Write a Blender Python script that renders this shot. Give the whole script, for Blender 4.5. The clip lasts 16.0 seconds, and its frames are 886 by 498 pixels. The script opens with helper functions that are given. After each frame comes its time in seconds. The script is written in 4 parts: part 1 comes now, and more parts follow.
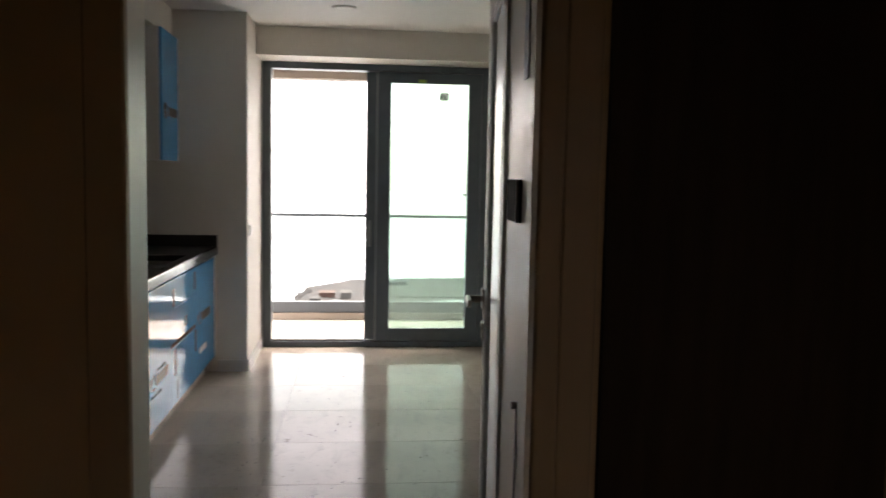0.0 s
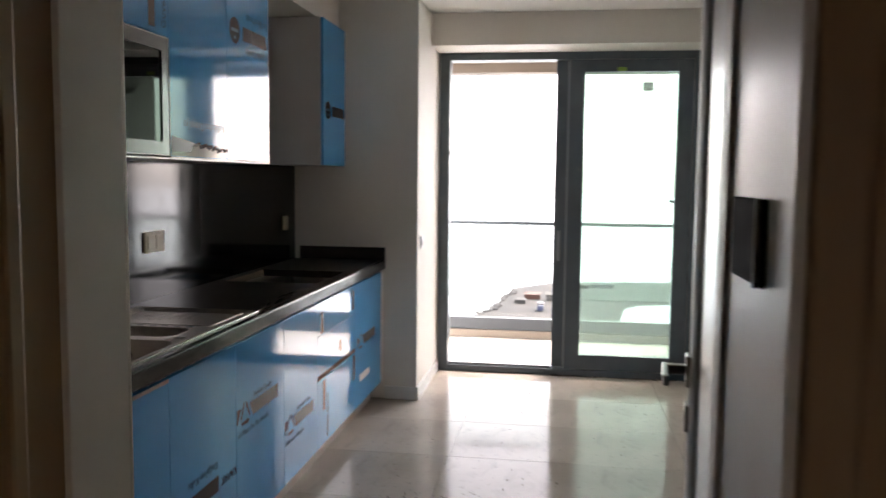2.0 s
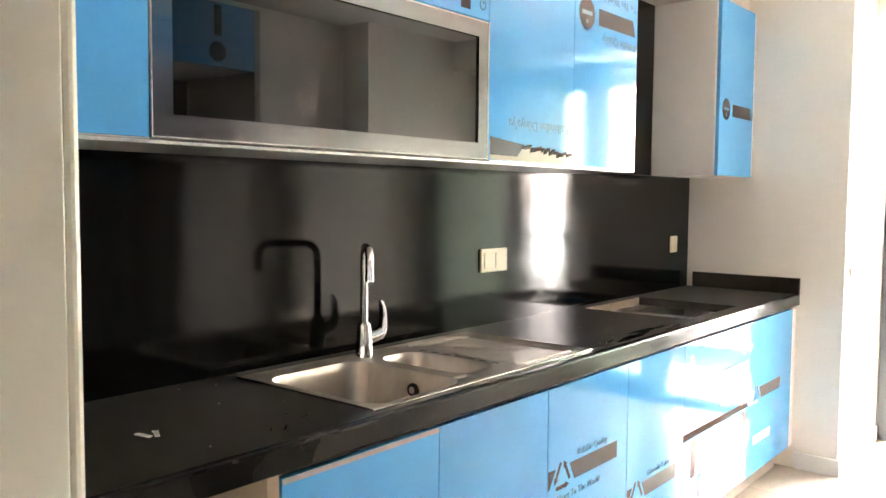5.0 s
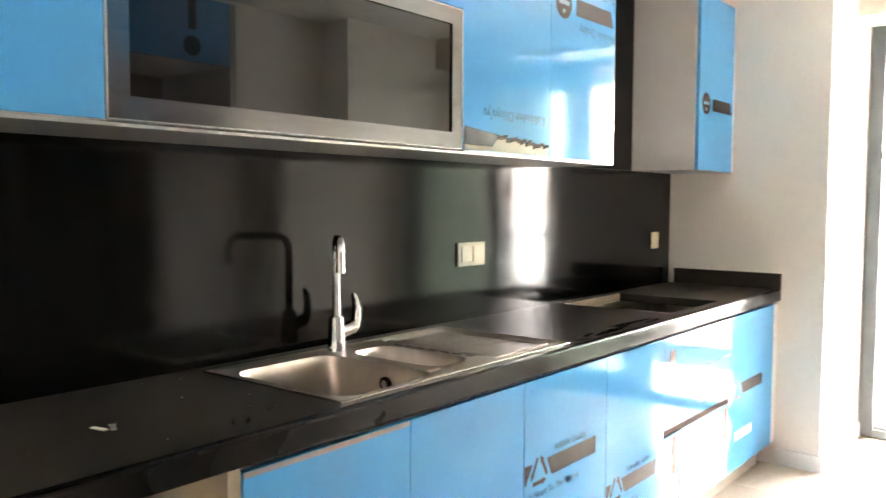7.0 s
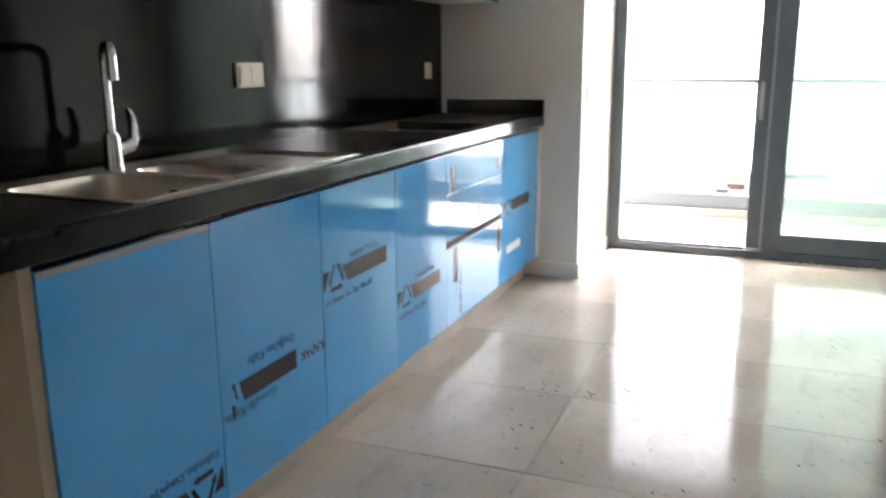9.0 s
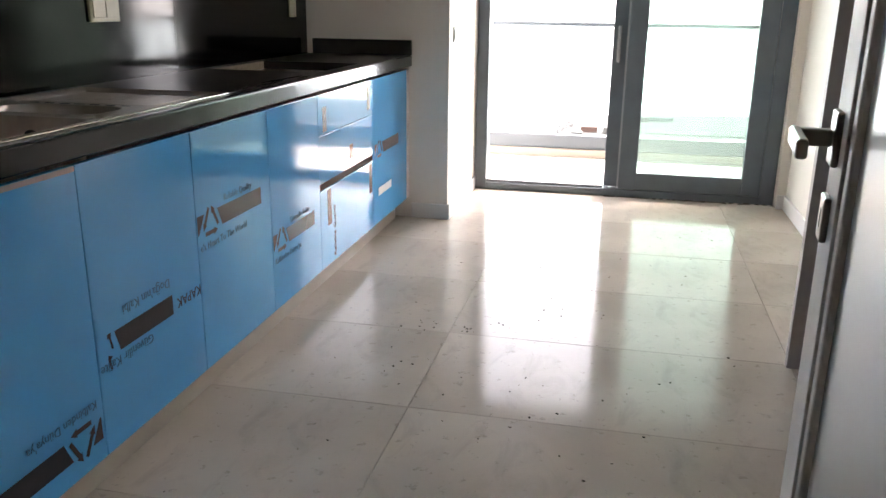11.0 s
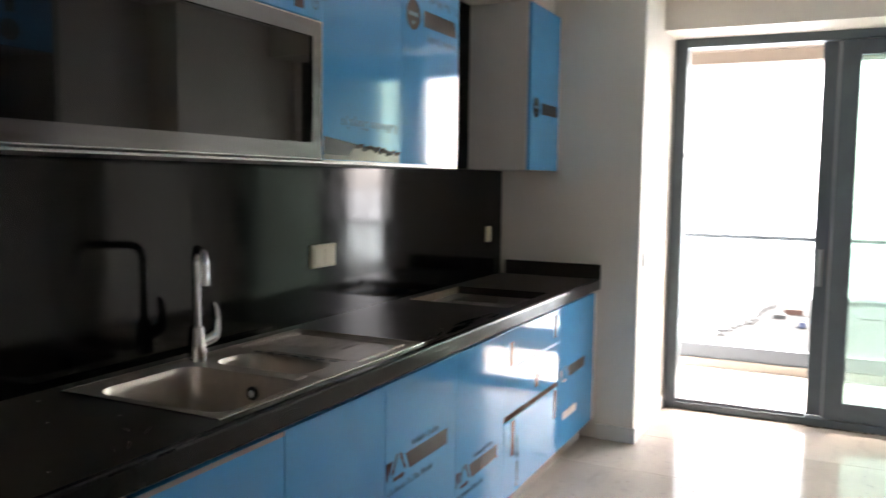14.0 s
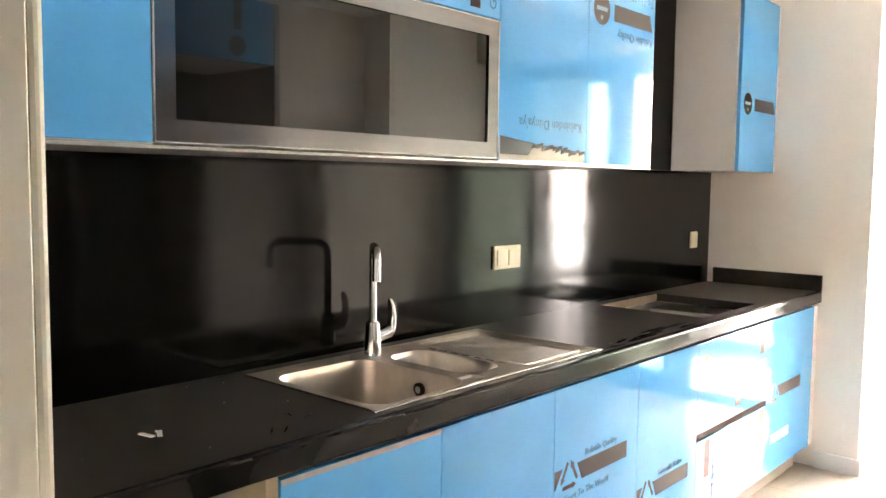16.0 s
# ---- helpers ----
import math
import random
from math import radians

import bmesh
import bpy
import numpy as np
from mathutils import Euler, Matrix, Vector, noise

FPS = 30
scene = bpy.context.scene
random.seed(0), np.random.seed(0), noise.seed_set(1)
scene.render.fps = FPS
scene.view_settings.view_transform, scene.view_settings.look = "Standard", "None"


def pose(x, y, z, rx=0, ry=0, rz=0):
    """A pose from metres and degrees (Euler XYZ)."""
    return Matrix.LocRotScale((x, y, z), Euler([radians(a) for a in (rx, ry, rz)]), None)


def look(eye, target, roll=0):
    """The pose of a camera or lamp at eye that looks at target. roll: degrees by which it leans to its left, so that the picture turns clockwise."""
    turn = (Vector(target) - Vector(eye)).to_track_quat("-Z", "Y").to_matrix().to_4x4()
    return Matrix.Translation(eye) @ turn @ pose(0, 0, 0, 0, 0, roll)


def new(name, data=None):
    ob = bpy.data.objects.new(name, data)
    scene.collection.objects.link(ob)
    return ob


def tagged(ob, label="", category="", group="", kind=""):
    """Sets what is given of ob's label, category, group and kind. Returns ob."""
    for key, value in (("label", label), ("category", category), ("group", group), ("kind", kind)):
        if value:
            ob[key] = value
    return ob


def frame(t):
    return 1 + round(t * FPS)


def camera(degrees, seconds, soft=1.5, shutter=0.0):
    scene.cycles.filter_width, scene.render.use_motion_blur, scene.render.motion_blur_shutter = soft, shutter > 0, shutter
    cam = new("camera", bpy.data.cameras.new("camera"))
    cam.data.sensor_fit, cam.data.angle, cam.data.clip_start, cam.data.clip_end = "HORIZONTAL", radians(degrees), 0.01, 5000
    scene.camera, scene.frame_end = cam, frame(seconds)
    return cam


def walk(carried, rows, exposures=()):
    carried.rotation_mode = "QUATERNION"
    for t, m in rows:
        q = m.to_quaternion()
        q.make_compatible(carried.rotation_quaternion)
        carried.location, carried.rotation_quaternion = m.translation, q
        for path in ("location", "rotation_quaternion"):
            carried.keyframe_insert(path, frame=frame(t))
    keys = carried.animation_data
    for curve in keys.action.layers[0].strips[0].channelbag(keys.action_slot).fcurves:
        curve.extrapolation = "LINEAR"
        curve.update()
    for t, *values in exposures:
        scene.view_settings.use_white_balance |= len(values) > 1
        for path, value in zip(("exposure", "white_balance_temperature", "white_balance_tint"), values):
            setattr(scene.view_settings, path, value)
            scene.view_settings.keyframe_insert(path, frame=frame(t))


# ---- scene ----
cam = camera(57.1, 16.0, 1.5, 0.5)
PATH = [
    (0, (-0.029, 0.008, 1.411), (0.177, 1.99, 1.241), 1.1),
    (0.5, (0.03, 0.062, 1.407), (0.037, 2.054, 1.229), 0.9),
    (1, (-0.027, 0.311, 1.4), (-0.086, 2.302, 1.221), 0.8),
    (1.5, (0.008, 0.564, 1.405), (-0.124, 2.551, 1.227), 0.7),
    (2, (0.109, 0.835, 1.432), (-0.187, 2.805, 1.259), 0.6),
    (2.5, (0.11, 1.114, 1.416), (-0.389, 3.044, 1.249), 0.7),
    (3, (0.104, 1.287, 1.417), (-0.556, 3.169, 1.26), 0.6),
    (3.5, (0.145, 1.422, 1.406), (-0.707, 3.226, 1.261), 0.5),
    (4, (0.163, 1.5, 1.395), (-0.888, 3.195, 1.256), 0.6),
    (4.5, (0.187, 1.53, 1.401), (-1.029, 3.112, 1.265), 0.7),
    (4.7, (0.191, 1.545, 1.397), (-1.072, 3.09, 1.264), 0.6),
    (6.8, (0.19, 1.637, 1.352), (-1.086, 3.173, 1.234), 0.3),
    (7, (0.191, 1.628, 1.349), (-1.052, 3.19, 1.23), 0.3),
    (7.5, (0.19, 1.614, 1.315), (-0.936, 3.263, 1.197), 0.1),
    (8, (0.168, 1.61, 1.271), (-0.847, 3.325, 1.1), -0.1),
    (8.5, (0.157, 1.591, 1.24), (-0.735, 3.352, 0.923), -0.0),
    (9, (0.152, 1.559, 1.192), (-0.584, 3.364, 0.743), -0.4),
    (9.5, (0.154, 1.541, 1.156), (-0.394, 3.395, 0.645), -0.2),
    (9.7, (0.148, 1.54, 1.154), (-0.351, 3.405, 0.632), 0.0),
    (11.8, (0.102, 1.516, 1.232), (-0.298, 3.384, 0.641), 0.7),
    (12, (0.099, 1.514, 1.253), (-0.301, 3.384, 0.668), 0.7),
    (12.5, (0.093, 1.501, 1.34), (-0.319, 3.394, 0.843), 0.7),
    (13, (0.122, 1.482, 1.411), (-0.343, 3.404, 1.113), 0.6),
    (13.5, (0.107, 1.492, 1.43), (-0.513, 3.385, 1.247), 0.6),
    (14, (0.136, 1.485, 1.444), (-0.73, 3.28, 1.275), 0.8),
    (14.5, (0.175, 1.515, 1.441), (-0.916, 3.183, 1.271), 0.9),
    (15, (0.208, 1.56, 1.426), (-1.027, 3.125, 1.262), 0.7),
    (15.5, (0.225, 1.602, 1.419), (-1.077, 3.112, 1.256), 0.7),
    (16, (0.239, 1.606, 1.426), (-1.082, 3.099, 1.265), 0.7),
]
EXPOSURES = [(0, 3.05, 7200, 20), (0.5, 3.4, 7050, 21), (1.0, 3.5, 7000, 21), (1.5, 3.45, 6950, 21), (2.0, 3.45, 6850, 21), (2.5, 3.65, 6800, 20), (3, 4.05, 6700, 20), (3.5, 4.4, 6600, 19), (4, 5.35, 6950, 18), (4.5, 6.35, 7500, 20), (7, 6.2, 7400, 19), (8, 5.5, 7350, 18), (8.5, 5.1, 6700, 17), (9.5, 4.55, 6600, 17), (12, 4.45, 6850, 21), (12.5, 4.6, 6850, 21), (13, 3.95, 6750, 19), (14, 4.35, 6750, 18), (14.5, 5.55, 7150, 18), (15, 6.2, 7700, 20), (16, 6.3, 7700, 22)]
walk(cam, [(t, look(eye, target, roll)) for t, eye, target, roll in PATH], EXPOSURES)

# ---- light ----
world = bpy.data.worlds.new("overcast_sky")
scene.world = world
world.use_nodes = True
_nt = world.node_tree
_sky = _nt.nodes.new("ShaderNodeTexSky")
_sky.sky_type = "NISHITA"
_sky.sun_disc = False
_sky.sun_elevation, _sky.sun_rotation = radians(55), radians(25)
_sky.air_density, _sky.dust_density, _sky.ozone_density = 1.0, 1.5, 1.0
_bg = _nt.nodes["Background"]
_bg.inputs["Strength"].default_value = 0.15
_grey = _nt.nodes.new("ShaderNodeHueSaturation")
_grey.inputs["Saturation"].default_value = 0.22
_nt.links.new(_sky.outputs["Color"], _grey.inputs["Color"])
_nt.links.new(_grey.outputs["Color"], _bg.inputs["Color"])
sun = new("sun", bpy.data.lights.new("sun", "SUN"))
sun.data.energy, sun.data.angle, sun.data.color = 1.5, radians(20), (1.0, 0.95, 0.88)
sun.matrix_world = look((25, 50, 80), (0, 0, 0))

# ---- materials ----


def mat(name, color, rough=0.5, metal=0.0, coat=0.0, spec=0.5):
    m = bpy.data.materials.new(name)
    m.use_nodes = True
    b = m.node_tree.nodes["Principled BSDF"]
    b.inputs["Base Color"].default_value = (*color, 1)
    b.inputs["Roughness"].default_value = rough
    b.inputs["Metallic"].default_value = metal
    b.inputs["Coat Weight"].default_value = coat
    b.inputs["Coat Roughness"].default_value = 0.03
    b.inputs["Specular IOR Level"].default_value = spec
    return m


def vary(m, c1, c2, scale, detail=4, lo=0.35, hi=0.65, rough=None, bump=0.0, bump_scale=60.0, stretch=(1, 1, 1), random_amount=0.0, speck=0.0, speck_scale=40.0, speck_at=0.66):
    """Two colours mixed by noise, an optional roughness range and fine relief."""
    nt = m.node_tree
    n, l = nt.nodes, nt.links
    b = n["Principled BSDF"]
    tc = n.new("ShaderNodeTexCoord")
    mp = n.new("ShaderNodeMapping")
    mp.inputs["Scale"].default_value = stretch
    l.new(tc.outputs["Object"], mp.inputs["Vector"])
    noi = n.new("ShaderNodeTexNoise")
    noi.inputs["Scale"].default_value, noi.inputs["Detail"].default_value = scale, detail
    l.new(mp.outputs["Vector"], noi.inputs["Vector"])
    rmp = n.new("ShaderNodeValToRGB")
    rmp.color_ramp.elements[0].position, rmp.color_ramp.elements[1].position = lo, hi
    rmp.color_ramp.elements[0].color, rmp.color_ramp.elements[1].color = (*c1, 1), (*c2, 1)
    l.new(noi.outputs["Fac"], rmp.inputs["Fac"])
    out = rmp.outputs["Color"]
    if random_amount:
        info = n.new("ShaderNodeObjectInfo")
        mr = n.new("ShaderNodeMapRange")
        mr.inputs["To Min"].default_value, mr.inputs["To Max"].default_value = 1 - random_amount, 1 + random_amount
        l.new(info.outputs["Random"], mr.inputs["Value"])
        mul = n.new("ShaderNodeVectorMath")
        mul.operation = "SCALE"
        l.new(out, mul.inputs[0])
        l.new(mr.outputs["Result"], mul.inputs["Scale"])
        out = mul.outputs["Vector"]
    if speck:
        n4 = n.new("ShaderNodeTexNoise")
        n4.inputs["Scale"].default_value, n4.inputs["Detail"].default_value = speck_scale, 6
        n4.inputs["Roughness"].default_value = 0.7
        l.new(mp.outputs["Vector"], n4.inputs["Vector"])
        r4 = n.new("ShaderNodeMapRange")
        r4.inputs["From Min"].default_value, r4.inputs["From Max"].default_value = speck_at, speck_at + 0.08
        r4.inputs["To Min"].default_value, r4.inputs["To Max"].default_value = 1.0, 1.0 - speck
        l.new(n4.outputs["Fac"], r4.inputs["Value"])
        m4 = n.new("ShaderNodeVectorMath")
        m4.operation = "SCALE"
        l.new(out, m4.inputs[0])
        l.new(r4.outputs["Result"], m4.inputs["Scale"])
        out = m4.outputs["Vector"]
    l.new(out, b.inputs["Base Color"])
    if rough:
        n2 = n.new("ShaderNodeTexNoise")
        n2.inputs["Scale"].default_value, n2.inputs["Detail"].default_value = scale * 2.3, 5
        l.new(mp.outputs["Vector"], n2.inputs["Vector"])
        mr2 = n.new("ShaderNodeMapRange")
        mr2.inputs["From Min"].default_value, mr2.inputs["From Max"].default_value = 0.35, 0.7
        mr2.inputs["To Min"].default_value, mr2.inputs["To Max"].default_value = rough
        l.new(n2.outputs["Fac"], mr2.inputs["Value"])
        l.new(mr2.outputs["Result"], b.inputs["Roughness"])
    if bump:
        n3 = n.new("ShaderNodeTexNoise")
        n3.inputs["Scale"].default_value, n3.inputs["Detail"].default_value = bump_scale, 3
        l.new(mp.outputs["Vector"], n3.inputs["Vector"])
        bp = n.new("ShaderNodeBump")
        bp.inputs["Strength"].default_value, bp.inputs["Distance"].default_value = bump, 0.002
        l.new(n3.outputs["Fac"], bp.inputs["Height"])
        l.new(bp.outputs["Normal"], b.inputs["Normal"])
    return m


PAINT = vary(mat("wall_paint", (0.78, 0.735, 0.67), 0.6), (0.775, 0.73, 0.665), (0.81, 0.765, 0.70), 1.5, bump=0.15, bump_scale=180)
# beige hall walls; the hall's dim warm light is mixed into this brown
HALLPAINT_DIM = vary(mat("hall_paint_dimmed", (0.46, 0.30, 0.15), 0.6), (0.46, 0.295, 0.145), (0.51, 0.33, 0.165), 1.5, bump=0.15, bump_scale=180)
CEIL = vary(mat("ceiling_paint", (0.8, 0.79, 0.77), 0.7), (0.83, 0.82, 0.80), (0.86, 0.85, 0.83), 1.2)
TILE = vary(mat("floor_tile", (0.6, 0.55, 0.49), 0.15, spec=0.045), (0.455, 0.393, 0.335), (0.57, 0.502, 0.436), 1.6, 10, 0.30, 0.66, rough=(0.06, 0.17), bump=0.05, bump_scale=10, random_amount=0.012, speck=0.30, speck_scale=24.0, speck_at=0.60)
GROUT = mat("grout", (0.46, 0.41, 0.355), 0.85)
FILM = vary(mat("blue_film", (0.075, 0.37, 0.72), 0.07), (0.074, 0.365, 0.71), (0.092, 0.405, 0.77), 2.0, rough=(0.05, 0.09), bump=0.085, bump_scale=24)
PLINTH = vary(mat("beige_plinth", (0.45, 0.40, 0.34), 0.4), (0.42, 0.375, 0.32), (0.48, 0.43, 0.37), 4)
INK = mat("printed_ink", (0.045, 0.045, 0.052), 0.22, spec=0.3)
THIN = mat("thin_print", (0.06, 0.19, 0.34), 0.2)
CARCASS = vary(mat("carcass_white", (0.70, 0.68, 0.655), 0.4), (0.68, 0.66, 0.635), (0.72, 0.70, 0.675), 3)
ENDTAN = vary(mat("tan_panel", (0.42, 0.33, 0.24), 0.5), (0.39, 0.305, 0.22), (0.46, 0.365, 0.27), 5, rough=(0.4, 0.55))
CHIP = vary(mat("raw_chipboard", (0.42, 0.32, 0.21), 0.8), (0.25, 0.20, 0.145), (0.36, 0.29, 0.21), 90, bump=0.4, bump_scale=120)
STONE = vary(mat("black_worktop", (0.012, 0.012, 0.013), 0.3, spec=0.28), (0.013, 0.0115, 0.0102), (0.027, 0.0235, 0.020), 2.6, 6, 0.2, 0.82, rough=(0.28, 0.31), bump=0.015, bump_scale=220)
LIP = vary(mat("polished_black_edge", (0.008, 0.008, 0.008), 0.16, spec=0.24), (0.005, 0.005, 0.005), (0.013, 0.0115, 0.0105), 5, 7, rough=(0.15, 0.22))
SPLASH = vary(mat("black_panel", (0.003, 0.003, 0.003), 0.1, spec=0.22), (0.0018, 0.0018, 0.0018), (0.0038, 0.0036, 0.0033), 3.0, 6, 0.45, 0.8, rough=(0.075, 0.13), stretch=(1, 1.6, 1))
STEEL = vary(mat("brushed_steel", (0.68, 0.64, 0.59), 0.4, 0.95), (0.60, 0.535, 0.475), (0.68, 0.615, 0.55), 10, rough=(0.32, 0.42), stretch=(2, 0.8, 1))
CHROME = mat("chrome", (0.75, 0.75, 0.76), 0.06, 1.0)
ALU = vary(mat("satin_aluminium", (0.23, 0.23, 0.235), 0.25, 1.0), (0.19, 0.19, 0.195), (0.22, 0.22, 0.225), 8, rough=(0.16, 0.23), stretch=(1, 0.3, 4))
BRIGHTALU = mat("bright_aluminium_edge", (0.46, 0.45, 0.435), 0.35, 0.6)
POLISHED = mat("polished_steel_edge", (0.78, 0.75, 0.71), 0.22, 1.0)
DARKGLASS = mat("smoked_glass", (0.010, 0.0095, 0.009), 0.015)
FRAME = vary(mat("anthracite_aluminium", (0.10, 0.125, 0.145), 0.42), (0.085, 0.108, 0.125), (0.105, 0.132, 0.152), 6, rough=(0.35, 0.5))
FRAMELIGHT = mat("profile_grey", (0.30, 0.32, 0.33), 0.4)
DARKWOOD = vary(mat("dark_wood", (0.04, 0.024, 0.014), 0.6, spec=0.15), (0.030, 0.0175, 0.009), (0.046, 0.027, 0.014), 6, stretch=(4, 4, 0.4))
BLACK = mat("black_plastic", (0.012, 0.012, 0.012), 0.35)
HINGE = mat("hinge_black", (0.012, 0.011, 0.010), 0.8, spec=0.08)
CREAM = mat("cream_plastic", (0.62, 0.55, 0.38), 0.35)
WHITEPL = mat("white_plastic", (0.75, 0.74, 0.72), 0.4)
DOORGREY = vary(mat("door_lacquer", (0.77, 0.745, 0.72), 0.5, spec=0.3), (0.75, 0.725, 0.70), (0.80, 0.775, 0.75), 4, rough=(0.45, 0.58))
LINING = vary(mat("frame_lacquer", (0.86, 0.80, 0.69), 0.35), (0.84, 0.78, 0.67), (0.88, 0.82, 0.71), 3, rough=(0.3, 0.42))
# brown trim, saturated further to stand for the warm light in the hall
ARCHITRAVE_WARM = vary(mat("hall_architrave_warmed", (0.42, 0.28, 0.15), 0.5, spec=0.3), (0.40, 0.265, 0.14), (0.45, 0.30, 0.16), 3, rough=(0.42, 0.55))
SATIN = mat("satin_nickel", (0.23, 0.21, 0.195), 0.28, 1.0)
BALCONY = vary(mat("balcony_tile", (0.62, 0.58, 0.52), 0.5), (0.58, 0.54, 0.48), (0.66, 0.62, 0.56), 3)
RENDERW = vary(mat("outside_render", (0.36, 0.30, 0.25), 0.8), (0.34, 0.285, 0.24), (0.38, 0.32, 0.27), 2)
SEA = vary(mat("sea_water", (0.35, 0.40, 0.42), 0.25), (0.33, 0.38, 0.40), (0.40, 0.45, 0.47), 0.02, rough=(0.15, 0.35))
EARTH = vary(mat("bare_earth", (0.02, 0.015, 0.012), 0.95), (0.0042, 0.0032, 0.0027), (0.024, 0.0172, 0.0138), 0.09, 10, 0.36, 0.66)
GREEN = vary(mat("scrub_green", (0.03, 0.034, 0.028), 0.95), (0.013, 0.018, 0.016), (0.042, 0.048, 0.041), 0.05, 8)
PAPER = mat("paper", (0.8, 0.8, 0.78), 0.8)
TAG = mat("green_tag", (0.35, 0.55, 0.10), 0.5)
DIRT = mat("dirt_crumbs", (0.06, 0.05, 0.04), 0.9)


def smears(m, colour, amount, scale, stretch=(1, 1, 1), lo=0.5, hi=0.7, rough=0.5, turn=0.0):
    """Streaky film of dust wiped over a surface: paler and duller where it lies."""
    n, l = m.node_tree.nodes, m.node_tree.links
    b = n["Principled BSDF"]
    mp, noi, mr = n.new("ShaderNodeMapping"), n.new("ShaderNodeTexNoise"), n.new("ShaderNodeMapRange")
    mp.inputs["Scale"].default_value, mp.inputs["Rotation"].default_value = stretch, (0, 0, radians(turn))
    l.new(n.new("ShaderNodeTexCoord").outputs["Object"], mp.inputs["Vector"])
    l.new(mp.outputs["Vector"], noi.inputs["Vector"])
    noi.inputs["Scale"].default_value, noi.inputs["Detail"].default_value, noi.inputs["Roughness"].default_value = scale, 8, 0.62
    noi.inputs["Distortion"].default_value = 0.8
    mr.inputs["From Min"].default_value, mr.inputs["From Max"].default_value = lo, hi
    mr.inputs["To Max"].default_value = amount
    l.new(noi.outputs["Fac"], mr.inputs["Value"])
    for key, value in (("Base Color", (*colour, 1)), ("Roughness", (rough, rough, rough, 1))):
        mx = n.new("ShaderNodeMix")
        mx.data_type = "RGBA"
        l.new(mr.outputs["Result"], mx.inputs["Factor"])
        l.new(b.inputs[key].links[0].from_socket, mx.inputs["A"])
        mx.inputs["B"].default_value = value
        l.new(mx.outputs["Result"], b.inputs[key])
    return m


smears(STONE, (0.062, 0.052, 0.044), 0.8, 4.5, (1.0, 0.55, 1), 0.30, 0.84, 0.33, 28)
smears(SPLASH, (0.009, 0.0086, 0.008), 0.4, 5.0, (1, 0.6, 1.3), 0.52, 0.75, 0.22)
smears(TILE, (0.37, 0.32, 0.275), 0.6, 8.0, (1.0, 0.45, 1), 0.54, 0.74, 0.32, -20)
smears(STEEL, (0.50, 0.455, 0.41), 0.5, 7.0, (1, 0.5, 1), 0.48, 0.75, 0.6, 15)


def glass(name, tint, rough=0.0):
    m = bpy.data.materials.new(name)
    m.use_nodes = True
    n, l = m.node_tree.nodes, m.node_tree.links
    n.remove(n["Principled BSDF"])
    fres = n.new("ShaderNodeFresnel")
    fres.inputs["IOR"].default_value = 1.35
    tr, gl, mx = n.new("ShaderNodeBsdfTransparent"), n.new("ShaderNodeBsdfGlossy"), n.new("ShaderNodeMixShader")
    tr.inputs["Color"].default_value = (*tint, 1)
    gl.inputs["Roughness"].default_value = rough
    l.new(fres.outputs["Fac"], mx.inputs["Fac"])
    l.new(tr.outputs["BSDF"], mx.inputs[1])
    l.new(gl.outputs["BSDF"], mx.inputs[2])
    l.new(mx.outputs["Shader"], n["Material Output"].inputs["Surface"])
    return m



def frosted(name, color):
    m = mat(name, color, 0.3, spec=0.25)
    n, l = m.node_tree.nodes, m.node_tree.links
    tl, mx = n.new("ShaderNodeBsdfTranslucent"), n.new("ShaderNodeMixShader")
    tl.inputs["Color"].default_value = (*color, 1)
    mx.inputs["Fac"].default_value = 0.3
    l.new(n["Principled BSDF"].outputs["BSDF"], mx.inputs[1])
    l.new(tl.outputs["BSDF"], mx.inputs[2])
    fr, gl, m2 = n.new("ShaderNodeFresnel"), n.new("ShaderNodeBsdfGlossy"), n.new("ShaderNodeMixShader")
    fr.inputs["IOR"].default_value = 1.22
    gl.inputs["Roughness"].default_value = 0.28
    l.new(fr.outputs["Fac"], m2.inputs["Fac"])
    l.new(mx.outputs["Shader"], m2.inputs[1])
    l.new(gl.outputs["BSDF"], m2.inputs[2])
    l.new(m2.outputs["Shader"], n["Material Output"].inputs["Surface"])
    return m


DOORGLASS = frosted("frosted_glass", (0.84, 0.92, 0.94))
def dusty(m, colour, amount):
    """Adds the thin milky dust layer of an unwashed pane."""
    n, l = m.node_tree.nodes, m.node_tree.links
    old = n["Material Output"].inputs["Surface"].links[0].from_socket
    tl, mx = n.new("ShaderNodeBsdfTranslucent"), n.new("ShaderNodeMixShader")
    tl.inputs["Color"].default_value = (*colour, 1)
    noi, mr = n.new("ShaderNodeTexNoise"), n.new("ShaderNodeMapRange")
    noi.inputs["Scale"].default_value, noi.inputs["Detail"].default_value = 5.0, 6
    l.new(n.new("ShaderNodeTexCoord").outputs["Object"], noi.inputs["Vector"])
    mr.inputs["To Min"].default_value, mr.inputs["To Max"].default_value = amount * 0.7, amount * 1.3
    l.new(noi.outputs["Fac"], mr.inputs["Value"])
    l.new(mr.outputs["Result"], mx.inputs["Fac"])
    l.new(old, mx.inputs[1])
    l.new(tl.outputs["BSDF"], mx.inputs[2])
    l.new(mx.outputs["Shader"], n["Material Output"].inputs["Surface"])
    return m


PANE = dusty(glass("green_tinted_glass", (0.50, 0.605, 0.55)), (0.80, 0.90, 0.84), 0.075)
RAILGLASS = glass("clear_glass", (0.93, 0.96, 0.95))

# ---- building helpers ----


